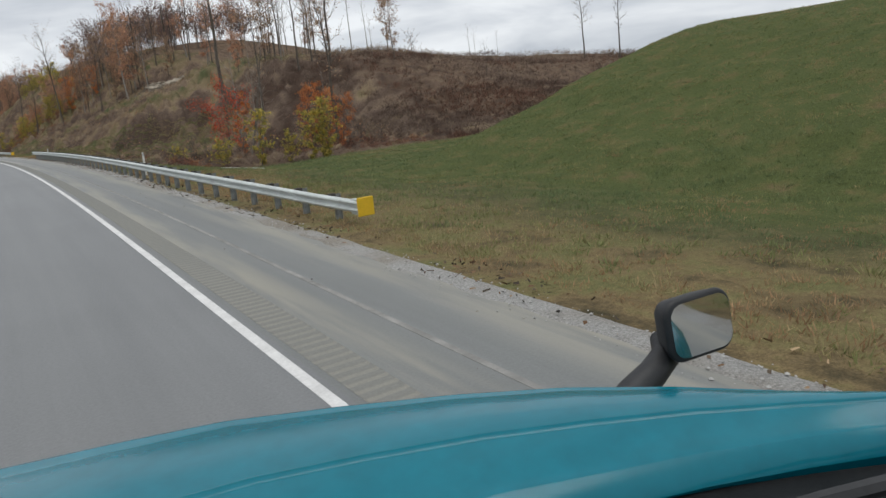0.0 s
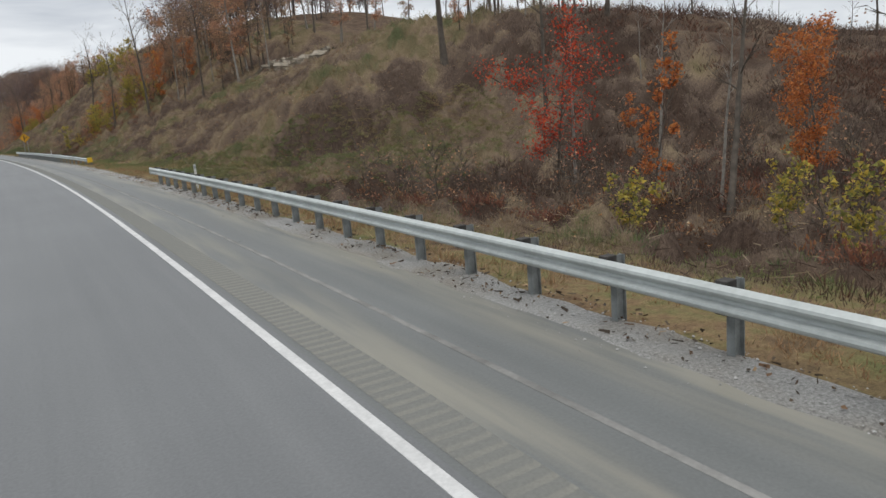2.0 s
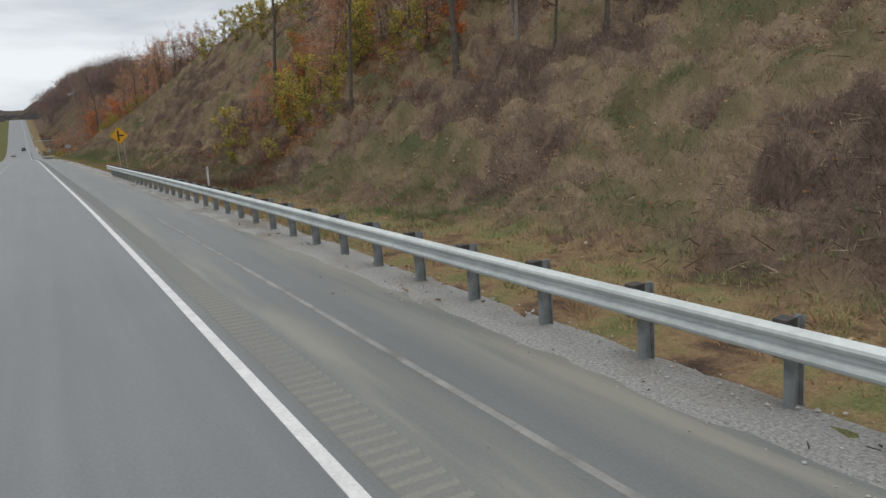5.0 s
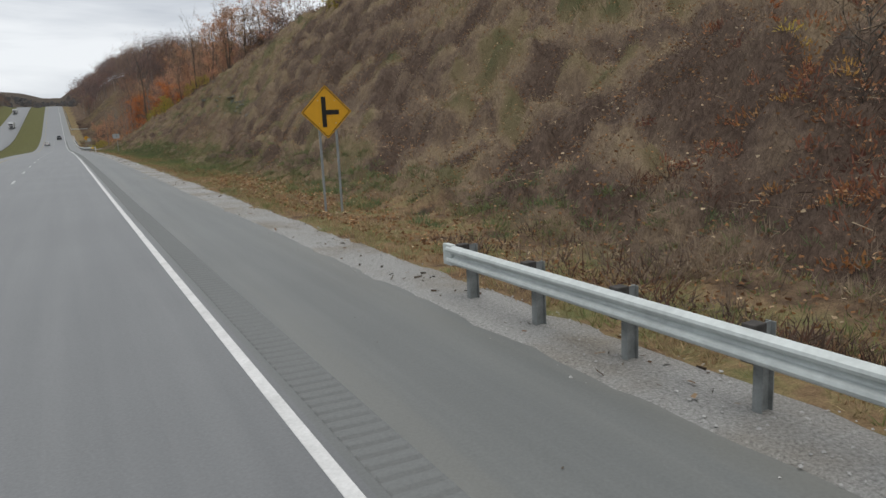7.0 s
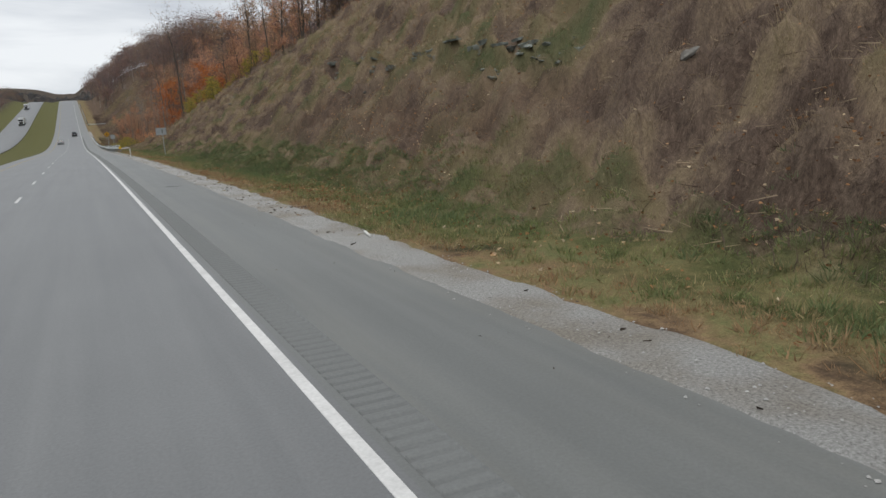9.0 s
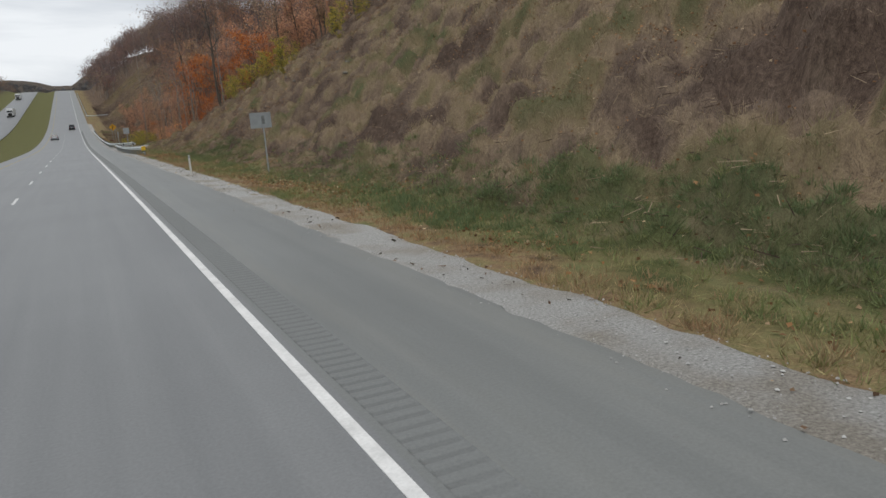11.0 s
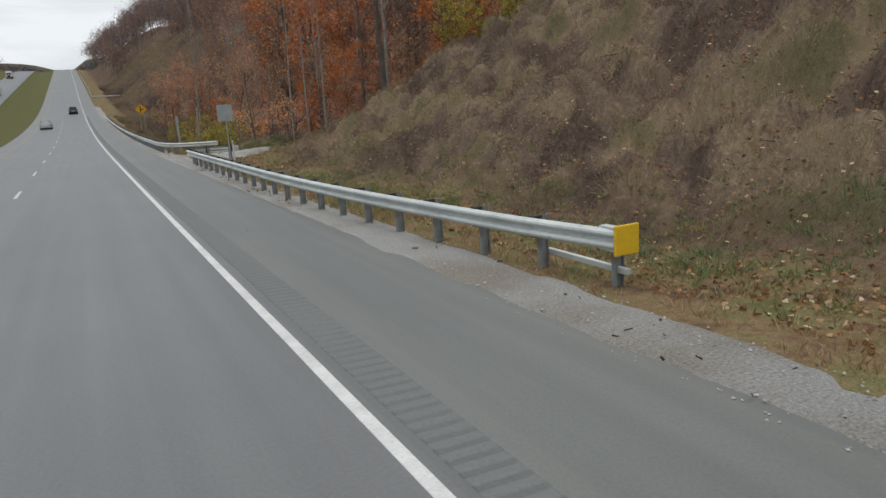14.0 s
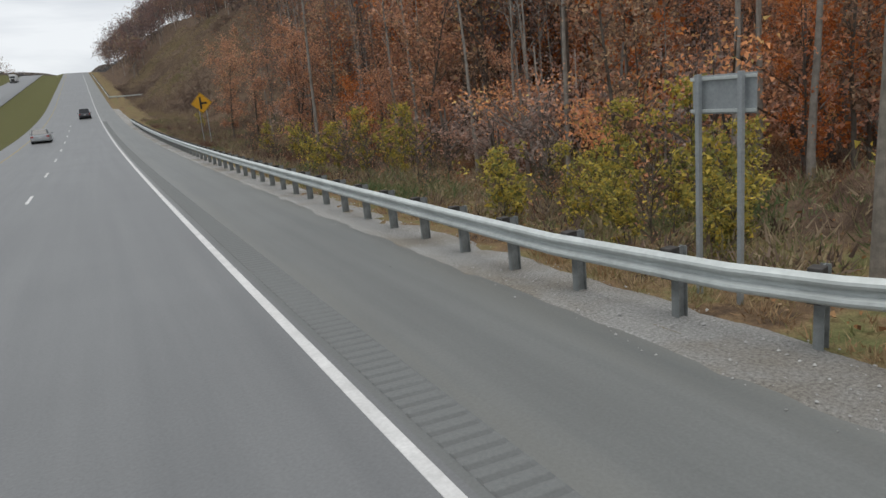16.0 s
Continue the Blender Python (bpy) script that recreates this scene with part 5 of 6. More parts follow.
    tone = np.clip(0.42 + 1.7 * fbm(y * 0.2 + 4, d * 0.2, 3) + RNG.normal(size=len(y)) * 0.2, 0, 1)
    strips("weeds", *clumps(y, d, h, 0.25 + 0.5 * h, 32, 0.25, 0.036, tone), M_WEED, "brown and olive undergrowth behind the guardrail", "weeds", 0)


def verge_grass():
    n = 24000
    y = 20 + RNG.random(n) * 460
    d = gravel_edge(y) + 0.12 + RNG.random(n) ** 1.4 * 6.7
    patch = fbm(y * 0.22 + 7, d * 0.3, 3)
    keep = (RNG.random(n) < np.clip(1.15 - (d - 8.5) * 0.3, 0.1, 1)) & ~on_drive(y, d) & ~((d < 4.6) & (patch < -0.02))
    y, d, patch = y[keep], d[keep], patch[keep]
    tone = np.clip(0.20 + 1.8 * patch + (d - 5.5) * 0.14 + 0.28 * np.clip((y - 225) / 15, 0, 1) * np.clip((312 - y) / 20, 0, 1) * np.clip((d - 4.8) / 1.5, 0, 1) + RNG.normal(size=len(y)) * 0.12, 0, 1)
    h = np.clip(0.06 + 0.09 * RNG.random(len(y)) + 0.3 * patch, 0.04, 0.3)
    strips("grass", *clumps(y, d, h, 0.20 + h, 15, 0.14, 0.021, tone), M_GRASS, "mixed green and straw-coloured verge grass", "grass", 0)
    # coarser tufts among it
    n = 7500
    y = 56 + RNG.random(n) * 420
    d = 4.3 + RNG.random(n) ** 1.3 * 6.0
    patch = fbm(y * 0.25 + 70, d * 0.35, 3)
    keep = (RNG.random(n) < np.clip(0.5 + 3 * patch, 0.05, 1)) & ~on_drive(y, d)
    y, d, patch = y[keep], d[keep], patch[keep]
    h = 0.08 + 0.18 * RNG.random(len(y))
    tone = np.clip(0.30 + 0.06 * (d - 4.3) + 1.6 * fbm(y * 0.11 + 5, d * 0.2, 2) + RNG.normal(size=len(y)) * 0.2, 0, 1)
    strips("grass", *clumps(y, d, h, 0.14 + 0.5 * h, 26, 0.17, 0.017, tone), M_GRASS, "coarse grass tufts on the verge", "grass", 0)
    # pale olive grass on the ledge beyond the first rail
    n = 5200
    y = np.where(RNG.random(n) < 0.5, 92.5 + RNG.normal(size=n) * 3.2, 80 + RNG.random(n) * 34)
    d = 5.5 + RNG.random(n) * np.interp(y, [80, 85, 93, 96, 102, 114], [10, 24, 25, 14, 6, 4])
    h = 0.06 + 0.14 * RNG.random(n)
    tone = np.clip(0.52 + 1.2 * fbm(y * 0.15 + 8, d * 0.3, 3) + RNG.normal(size=n) * 0.12, 0.1, 0.9)
    strips("grass", *clumps(y, d, h, 0.25 + 0.5 * h, 30, 0.18, 0.02, tone), M_GRASS, "olive and straw-coloured grass on the ledge", "grass", 0)
    # green grass spreading over the verge along the cutting
    n = 8000
    y = 208 + RNG.random(n) * 180
    d = 5.2 + RNG.random(n) * 5.4
    patch = fbm(y * 0.12 + 33, d * 0.3, 3)
    keep = RNG.random(n) < np.clip(0.6 + 3.0 * patch, 0.08, 1) * np.clip((d - 4.9) / 1.4, 0, 1) * np.clip((y - 205) / 25, 0, 1) * np.clip((312 - y) / 20, 0.10, 1)
    y, d, patch = y[keep], d[keep], patch[keep]
    h = 0.07 + 0.15 * RNG.random(len(y))
    strips("grass", *clumps(y, d, h, 0.24 + 0.5 * h, 34, 0.17, 0.02, np.clip(0.78 + 1.2 * patch + RNG.normal(size=len(y)) * 0.1, 0.3, 1)), M_GRASS, "green grass spreading over the verge", "grass", 0)
    # grass along the far side of the driveway
    n = 900
    d = 7.5 + RNG.random(n) * 20
    y = np.interp(d, [6, 9, 18, 32], [401.2, 399.9, 400.7, 403.2]) + RNG.random(n) * 2.4
    h = 0.08 + 0.2 * RNG.random(n)
    strips("grass", *clumps(y, d, h, 0.15 + 0.6 * h, 30, 0.2, 0.02, np.clip(0.8 + RNG.normal(size=n) * 0.15, 0, 1)), M_GRASS, "green grass edge along the driveway", "grass", 0)
    # coarser tufts over the field, brown thatch among them towards the road
    n = 5000
    y = -12 + RNG.random(n) * 64
    d = 4.6 + RNG.random(n) ** 1.3 * 40
    h = 0.05 + 0.10 * RNG.random(n) ** 2
    tone = np.clip(0.80 + 1.6 * fbm(y * 0.3 + 40, d * 0.3, 3) + RNG.normal(size=n) * 0.10 - np.clip(12 - d, 0, 9) * 0.07, 0, 1)
    strips("grass", *clumps(y, d, h, 0.22 + h, 20, 0.13, 0.02, tone), M_GRASS, "coarse tufts of the mown field", "grass", 0)
    # lush green tufts along the ditch
    n = 5200
    y = 88 + RNG.random(n) * 310
    d = 6.8 + RNG.random(n) * 4.0
    patch = fbm(y * 0.12 + 3, d * 0.05, 2)
    keep = (RNG.random(n) < np.clip(5 * patch - 0.02 + 0.45 * np.exp(-((y - 268) / 26) ** 2), 0, 1) + 0.7 * np.exp(-((y - 337) / 10) ** 2)) & (y < 352)
    y, d = y[keep], d[keep]
    h = 0.16 + 0.25 * RNG.random(len(y))
    strips("grass", *clumps(y, d, h, 0.2 + 0.6 * h, 40, 0.2, 0.02, np.clip(0.9 + RNG.normal(size=len(y)) * 0.12, 0, 1)), M_GRASS, "lush green grass tufts along the ditch", "grass", 0)
    n = 30000
    y = -12 + RNG.random(n) * 66
    d = 4.2 + RNG.random(n) ** 1.5 * 44
    patch = fbm(y * 0.16 + 40, d * 0.16, 3)
    tone = np.clip(0.60 + 2.8 * patch + 1.6 * fbm(y * 0.7 + 3, d * 0.7, 2) - np.clip(13 - d, 0, 9) * 0.06 + RNG.normal(size=n) * 0.08, 0, 1)
    h = np.clip(0.05 + 0.05 * RNG.random(n) + 0.14 * patch, 0.03, 0.18)
    strips("grass", *clumps(y, d, h, 0.18 + h, 7, 0.10, 0.022, tone), M_GRASS, "short mown green grass of the field", "grass", 0)


def litter():
    n = 270000
    y = 60 + RNG.random(n) * 370
    d = 5 + RNG.random(n) ** 1.3 * 32
    patch = fbm(y * 0.1 + 11, d * 0.14 + 5, 3)
    keep = (RNG.random(n) < (1 - 0.9 * np.exp(-((y - 89.5) / 4) ** 4)) * np.clip(0.34 + 3.2 * patch + 1.0 * np.exp(-((y - 184) / 24) ** 4) + 0.6 * np.clip((y - 335) / 15, 0, 1), 0.10, 1)) & ~on_drive(y, d, 0.2)
    y, d = y[keep], d[keep]
    lift = 0.04 + 0.45 * RNG.random(len(y)) * np.clip((d - 8) / 4, 0, 1)
    m = 1500
    d2 = 4 + RNG.random(m) ** 0.7 * 20
    y2 = np.interp(d2, [3, 6, 9, 18, 32], [396.6, 396.9, 397.3, 398.6, 401.0]) + RNG.normal(size=m) * np.interp(d2, [3, 9, 14], [2.6, 1.3, 1.0])
    y, d = np.concatenate([y, y2]), np.concatenate([d, d2])
    lift = np.concatenate([lift, np.full(m, 0.07)])
    # drifts of leaves blown together at the foot of the cutting
    m = 15000
    y3 = 198 + RNG.random(m) * 175
    d3 = 6.4 + RNG.normal(size=m) * 0.85
    heap = np.clip(7 * fbm(y3 * 0.13 + 61, d3 * 0.25, 3) - 0.1, 0, 1) + np.exp(-((y3 - 212) / 8) ** 2 - ((d3 - 6.4) / 1.2) ** 2) + np.exp(-((y3 - 345) / 6) ** 2 - ((d3 - 6.6) / 1.1) ** 2)
    keep = RNG.random(m) < heap
    y, d, lift = np.concatenate([y, y3[keep]]), np.concatenate([d, d3[keep]]), np.concatenate([lift, 0.05 + 0.10 * RNG.random(keep.sum())])
    c = on_ground(y, d, lift)
    go = RNG.normal(size=c.shape) * np.array([1, 1, 0.22])
    go /= np.linalg.norm(go, axis=1, keepdims=True)
    s = 0.029 + 0.033 * RNG.random((len(y), 1))
    strips("fallen_leaves", c, c + go * s * 1.5, s.ravel() * 1.15, RNG.random(len(y)) ** 1.7, M_LITTER, "scattered orange and tan fallen leaves", "leaves", 0.5)


def stones():
    """Loose limestone pieces on the gravel strip and the driveway."""
    n = 15000
    y = -10 + RNG.random(n) * 450
    d = 2.72 + RNG.random(n) ** 0.75 * (gravel_edge(y) - 2.62)
    m = 9000
    d2 = 3 + RNG.random(m) ** 1.3 * 16
    y2 = 396.8 + (RNG.random(m) * 2 - 1) * np.interp(d2, [3, 6, 9, 12], [5.0, 3.4, 1.8, 1.4]) + np.interp(d2, [6, 9, 18], [0.1, 0.5, 1.8])
    y, d = np.concatenate([y, y2]), np.concatenate([d, d2])
    c = on_ground(y, d, np.where(on_drive(y, d) & (d > 5.5), 0.10, 0.03))
    c[:, 2] = np.where(d < 2.96, road_z(y) - 0.04 * d + 0.008, c[:, 2])
    go = RNG.normal(size=c.shape) * np.array([1, 1, 0.35])
    go /= np.linalg.norm(go, axis=1, keepdims=True)
    s = 0.011 + 0.020 * RNG.random((len(y), 1)) ** 3
    base = np.array([(1, 0, 0), (-1, 0, 0), (0, 1, 0), (0, -1, 0), (0, 0, 0.7), (0, 0, -0.5)], float)
    v = c[:, None, :] + (base * (0.6 + 0.6 * RNG.random((len(y), 6, 1)))) * s[:, None, :]
    tri = np.array([(0, 2, 4), (2, 1, 4), (1, 3, 4), (3, 0, 4), (2, 0, 5), (1, 2, 5), (3, 1, 5), (0, 3, 5)])
    f = (tri[None] + 6 * np.arange(len(y))[:, None, None]).reshape(-1, 3)
    me = mesh_from("stones", v.reshape(-1, 3).tolist(), f.tolist(), M_STONE)
    tagged(new("stones", me), "loose pale limestone chips on the gravel", "stones", kind="stuff")


# ---- trees ----


def bough(rnd, start, way, length, up, segs=4, wob=0.16):
    pts, p, w = [start], start.copy(), way.normalized()
    for _ in range(segs):
        w = (w + Vector((rnd.gauss(0, wob), rnd.gauss(0, wob), rnd.gauss(0, wob) + up))).normalized()
        p = p + w * (length / segs)
        pts.append(p.copy())
    return pts


def tree_mesh(seed, height, girth, limbs, first, reach, twigs, leaves, leaf, droop=0.05, lean=0.03, forks=1, low=0.0):
    """Vertices and faces of the wood, and roots and tips of the leaves."""
    rnd = random.Random(seed)
    V, F, ends = [], [], []
    segs = 9
    pts = [Vector((0, 0, -0.3))]
    w = Vector((rnd.gauss(0, lean), rnd.gauss(0, lean), 1)).normalized()
    for i in range(segs):
        w = (w + Vector((rnd.gauss(0, 0.045), rnd.gauss(0, 0.045), 0.05))).normalized()
        pts.append(pts[-1] + w * (height + 0.3) / segs)
    rad = [girth * (1.35 if i == 0 else 1 - 0.85 * i / segs) for i in range(segs + 1)]
    tube(pts, rad, 7, V, F)
    for k in range(limbs):
        t = first + (0.98 - first) * (k + rnd.random()) / limbs
        i = min(int(t * segs), segs - 1)
        p = pts[i].lerp(pts[i + 1], t * segs - i)
        a = k * 2.4 + rnd.random()
        ln = reach * (0.35 + 0.65 * math.sin(math.pi * min(1, 0.15 + 0.95 * (1 - (t - first) / (1 - first))))) * (0.7 + 0.5 * rnd.random())
        way = Vector((math.cos(a), math.sin(a), 0.35 + 0.9 * t + rnd.gauss(0, 0.12)))
        br = bough(rnd, p, way, ln, droop)
        r0 = max(0.018, girth * (1 - 0.85 * t) * 0.5)
        tube(br, [r0 * (1 - 0.8 * j / 4) for j in range(5)], 4, V, F)
        ends.append(br[-1])
        for _ in range(twigs):
            j = rnd.randrange(1, 5)
            tw = bough(rnd, br[j], (br[j] - br[j - 1]).normalized() + Vector((rnd.gauss(0, 0.6), rnd.gauss(0, 0.6), rnd.gauss(0.15, 0.4))), ln * (0.28 + 0.3 * rnd.random()), 0.04, 2)
            tube(tw, [r0 * 0.35 + 0.006, r0 * 0.2 + 0.005, 0.004], 3, V, F)
            ends += tw[1:]
            for _ in range(forks):
                q = bough(rnd, tw[rnd.randrange(1, 2)], Vector((rnd.gauss(0, 0.8), rnd.gauss(0, 0.8), rnd.gauss(0.3, 0.4))), ln * 0.16, 0.03, 2)
                tube([q[0], q[-1]], [0.010, 0.003], 3, V, F)
                ends.append(q[-1])
    g = np.random.default_rng(seed)
    if leaves:
        e = np.array([tuple(x) for x in ends])
        e = e[e[:, 2] > low * height]
        pick = e[g.integers(0, len(e), leaves)]
        root = pick + g.normal(size=(leaves, 3)) * reach * 0.085
        go = g.normal(size=(leaves, 3)) * np.array([1, 1, 0.7]) + np.array([0, 0, -0.2])
        go /= np.linalg.norm(go, axis=1, keepdims=True)
        s = leaf * (0.6 + 0.8 * g.random((leaves, 1)))
        return V, F, root, root + go * s, s.ravel() * 0.8, g.random(leaves)
    return V, F, None, None, None, None


def plant(name, label, category, bark, foliage, group, **kw):
    """One tree or bush: an Empty at its foot with its trunk and crown; kept as the pattern for copies."""
    V, F, root, tip, w, tone = tree_mesh(**kw)
    e = new(name)
    tagged(e, label, category, group)
    trunk = new("trunk", mesh_from("trunk", [tuple(v) for v in V], F, bark, smooth=True))
    trunk.parent = e
    if root is not None:
        crown = strips("crown", root, tip, w * 1.35, tone, foliage, "", "", 0)
        del crown["kind"]
        crown.parent = e
    return e


M_RUST = blades_material("rust_leaves", [(0.0, (0.330, 0.208, 0.166)), (0.5, (0.505, 0.278, 0.187)), (1.0, (0.688, 0.393, 0.224))], through_=0.4)
M_ORANGE = blades_material("orange_leaves", [(0.0, (0.345, 0.109, 0.048)), (0.5, (0.517, 0.172, 0.057)), (1.0, (0.644, 0.276, 0.092))], through_=0.4)
M_RED = blades_material("red_leaves", [(0.0, (0.336, 0.042, 0.028)), (0.6, (0.560, 0.081, 0.048)), (1.0, (0.644, 0.154, 0.063))], through_=0.35)
M_YELLOW_LEAF = blades_material("yellow_green_leaves", [(0.0, (0.170, 0.185, 0.062)), (0.35, (0.320, 0.300, 0.090)), (0.7, (0.500, 0.410, 0.100)), (1.0, (0.620, 0.450, 0.085))], through_=0.45)
M_BROWN_LEAF = blades_material("brown_leaves", [(0.0, (0.237, 0.165, 0.131)), (0.6, (0.375, 0.250, 0.175)), (1.0, (0.537, 0.375, 0.225))], through_=0.4)

PLANTS = {
    "bare_a": plant("tree", "tall bare grey-brown tree on the hillside", "tree", M_BARK, None, "hillside trees", seed=11, height=15, girth=0.17, limbs=15, first=0.38, reach=3.4, twigs=5, leaves=0, leaf=0),
    "bare_b": plant("tree", "tall bare tree with a few clinging brown leaves", "tree", M_BARK, M_BROWN_LEAF, "hillside trees", seed=12, height=17, girth=0.2, limbs=16, first=0.42, reach=3.8, twigs=5, leaves=350, leaf=0.13),
    "bare_c": plant("tree", "slender pale bare tree trunk with thin limbs", "tree", M_PALE_BARK, None, "hillside trees", seed=13, height=13, girth=0.12, limbs=10, first=0.5, reach=2.2, twigs=4, leaves=0, leaf=0),
    "brown": plant("tree", "autumn tree with thin dull brown leaves", "tree", M_BARK, M_BROWN_LEAF, "hillside trees", seed=14, height=13, girth=0.15, limbs=16, first=0.25, reach=3.2, twigs=5, leaves=1500, leaf=0.2),
    "rust_a": plant("tree", "autumn tree with rust-brown leaves", "tree", M_BARK, M_RUST, "autumn trees", seed=15, height=13, girth=0.15, limbs=18, first=0.14, reach=3.4, twigs=5, leaves=3000, leaf=0.18),
    "rust_b": plant("tree", "tall autumn tree with rust-coloured crown and pale trunk", "tree", M_PALE_BARK, M_RUST, "autumn trees", seed=16, height=17, girth=0.17, limbs=18, first=0.25, reach=3.4, twigs=5, leaves=2900, leaf=0.18),
    "orange": plant("tree", "autumn tree with bright orange leaves", "tree", M_BARK, M_ORANGE, "autumn trees", seed=17, height=12, girth=0.14, limbs=18, first=0.12, reach=3.3, twigs=5, leaves=3200, leaf=0.17),
    "red": plant("tree", "young maple with bright red leaves by the ditch", "tree", M_BARK, M_RED, "young trees", seed=18, height=4.9, girth=0.06, limbs=15, first=0.3, reach=2.3, twigs=5, leaves=3000, leaf=0.075, droop=-0.04),
    "red_thin": plant("tree", "thin sapling with orange-red leaves", "tree", M_BARK, M_ORANGE, "young trees", seed=19, height=5.0, girth=0.04, limbs=14, first=0.1, reach=0.9, twigs=4, leaves=700, leaf=0.11),
    "sapling": plant("sapling", "yellow-green leafy sapling beside the wood", "tree", M_BARK, M_YELLOW_LEAF, "yellow-green saplings", seed=20, height=4.4, girth=0.045, limbs=14, first=0.08, reach=1.3, twigs=4, leaves=1200, leaf=0.135),
    "dark": plant("tree", "dark leaning bare tree by the ditch", "tree", M_BARK, None, "hillside trees", seed=21, height=11, girth=0.15, limbs=8, first=0.3, reach=3.0, twigs=4, leaves=0, leaf=0, lean=0.3, forks=1),
    "shrub": plant("shrub", "yellow-green leafy shrub behind the guardrail", "shrub", M_BARK, M_YELLOW_LEAF, "roadside shrubs", seed=22, height=2.2, girth=0.025, limbs=16, first=0.04, reach=1.2, twigs=4, leaves=650, leaf=0.14),
    "brush": plant("shrub", "bare reddish-brown brushy shrub", "shrub", M_BARK, M_RUST, "roadside shrubs", seed=23, height=2.0, girth=0.02, limbs=18, first=0.03, reach=1.2, twigs=4, leaves=110, leaf=0.075),
}
USED = set()


def stand(kind, y, d, size=1.0, turn=None, sink=0.1):
    turn = random.random() * 360 if turn is None else turn
    x, z = float(edge_x(y) + d), float(ground_z(np.array(float(y)), np.array(float(d)))) - sink
    m = pose(x, y, z, random.gauss(0, 1.5), random.gauss(0, 1.5), turn)
    src = PLANTS[kind]
    if kind not in USED:
        USED.add(kind)
        src.matrix_basis = m @ Matrix.Diagonal((size, size, size, 1))
        return
    new_one = copy_thing(src, m)
    new_one.scale = (size, size, size * (0.9 + 0.2 * random.random()))


def grove(kinds, count, y0, y1, d0, d1, lo=0.8, hi=1.2, bias=1.0):
    for _ in range(count):
        stand(random.choice(kinds), y0 + random.random() * (y1 - y0), d0 + random.random() ** bias * (d1 - d0), lo + random.random() * (hi - lo))


# the leaning tree hangs over to the right
_top = max((v.co for v in PLANTS["dark"].children[0].data.vertices), key=lambda c: c.z)
LEAN_TURN = -math.degrees(math.atan2(_top.y, _top.x))
# the wood beyond the field and on the first hill
for kind, y, d, size in (("red", 76, 22.2, 1.42), ("red_thin", 68.2, 20.5, 1.3), ("red_thin", 72, 24.5, 1.0), ("dark", 64.1, 19.7, 1.0), ("sapling", 54.7, 17.3, 1.0), ("sapling", 52.9, 21.6, 0.95), ("sapling", 53.4, 23.4, 1.05), ("sapling", 53.2, 22.6, 0.9), ("shrub", 55, 20.2, 0.9), ("shrub", 57, 14.5, 0.8),
                         ("orange", 64.6, 27.5, 0.56), ("orange", 66.5, 30.5, 0.55), ("orange", 61.5, 29, 0.42), ("bare_c", 70.1, 23.2, 0.75), ("bare_c", 76, 23.6, 0.9), ("bare_c", 66, 22, 0.7), ("bare_b", 97.1, 30, 1.35), ("bare_b", 62.4, 29.1, 0.95), ("bare_a", 86, 31, 1.0), ("rust_a", 100, 34, 0.45),
                         ("bare_b", 110, 46, 0.9), ("shrub", 63, 12.5, 0.8), ("shrub", 60, 16, 0.7), ("brush", 70, 10.5, 1.0), ("brush", 75, 10, 1.0), ("brush", 66, 20, 1.0)):
    stand(kind, y, d, size, turn=LEAN_TURN if kind == "dark" else None)
for kind, y, d, size in (("bare_b", 97.8, 111.9, 0.95), ("bare_a", 92.0, 116.6, 1.1), ("bare_b", 93.4, 46.2, 1.05), ("bare_c", 101.4, 59.3, 0.5), ("brush", 96.7, 64.4, 1.6), ("bare_b", 157.5, 19.3, 0.95), ("brown", 154.2, 32.9, 0.9)):
    stand(kind, y, d, size)
grove(["brush"], 24, 58, 81, 12, 34)
grove(["bare_a", "bare_b", "bare_c", "brown"], 22, 92, 132, 38, 68, 0.65, 1.0)
grove(["bare_c", "bare_a", "bare_c"], 9, 70, 104, 30, 95, 0.3, 0.5)
grove(["brown", "bare_b", "bare_c", "bare_b", "bare_a", "brown"], 24, 150, 178, 19, 44, 0.5, 0.85)
grove(["bare_a", "bare_b", "bare_c", "rust_b"], 14, 144, 184, 30, 52, 0.85, 1.05)
for kind, y, d, size in (("bare_c", 157.8, 23.7, 1.0), ("bare_a", 163.7, 15.5, 0.8), ("sapling", 169.6, 9.4, 0.75), ("shrub", 177.8, 10.9, 0.42)):
    stand(kind, y, d, size)
grove(["rust_a", "orange", "brown", "rust_a"], 14, 162, 178, 17, 28, 0.32, 0.62)
grove(["sapling", "brush", "shrub", "brush"], 22, 161, 178, 10.5, 24, 0.45, 0.8)
for kind, y, d, size in (("orange", 178.2, 16.2, 0.34), ("orange", 176.6, 17.5, 0.4), ("orange", 180.5, 18.5, 0.34), ("rust_a", 186, 25, 0.36), ("orange", 187, 29, 0.45), ("bare_a", 175.7, 14.7, 1.05), ("bare_c", 183, 24.5, 0.9), ("brush", 178, 14, 0.9), ("brush", 181, 16, 1.0), ("brush", 174, 11.5, 0.9), ("brush", 184, 14.5, 1.0), ("red_thin", 188, 17, 0.35), ("red_thin", 181, 19, 0.3)):
    stand(kind, y, d, size)


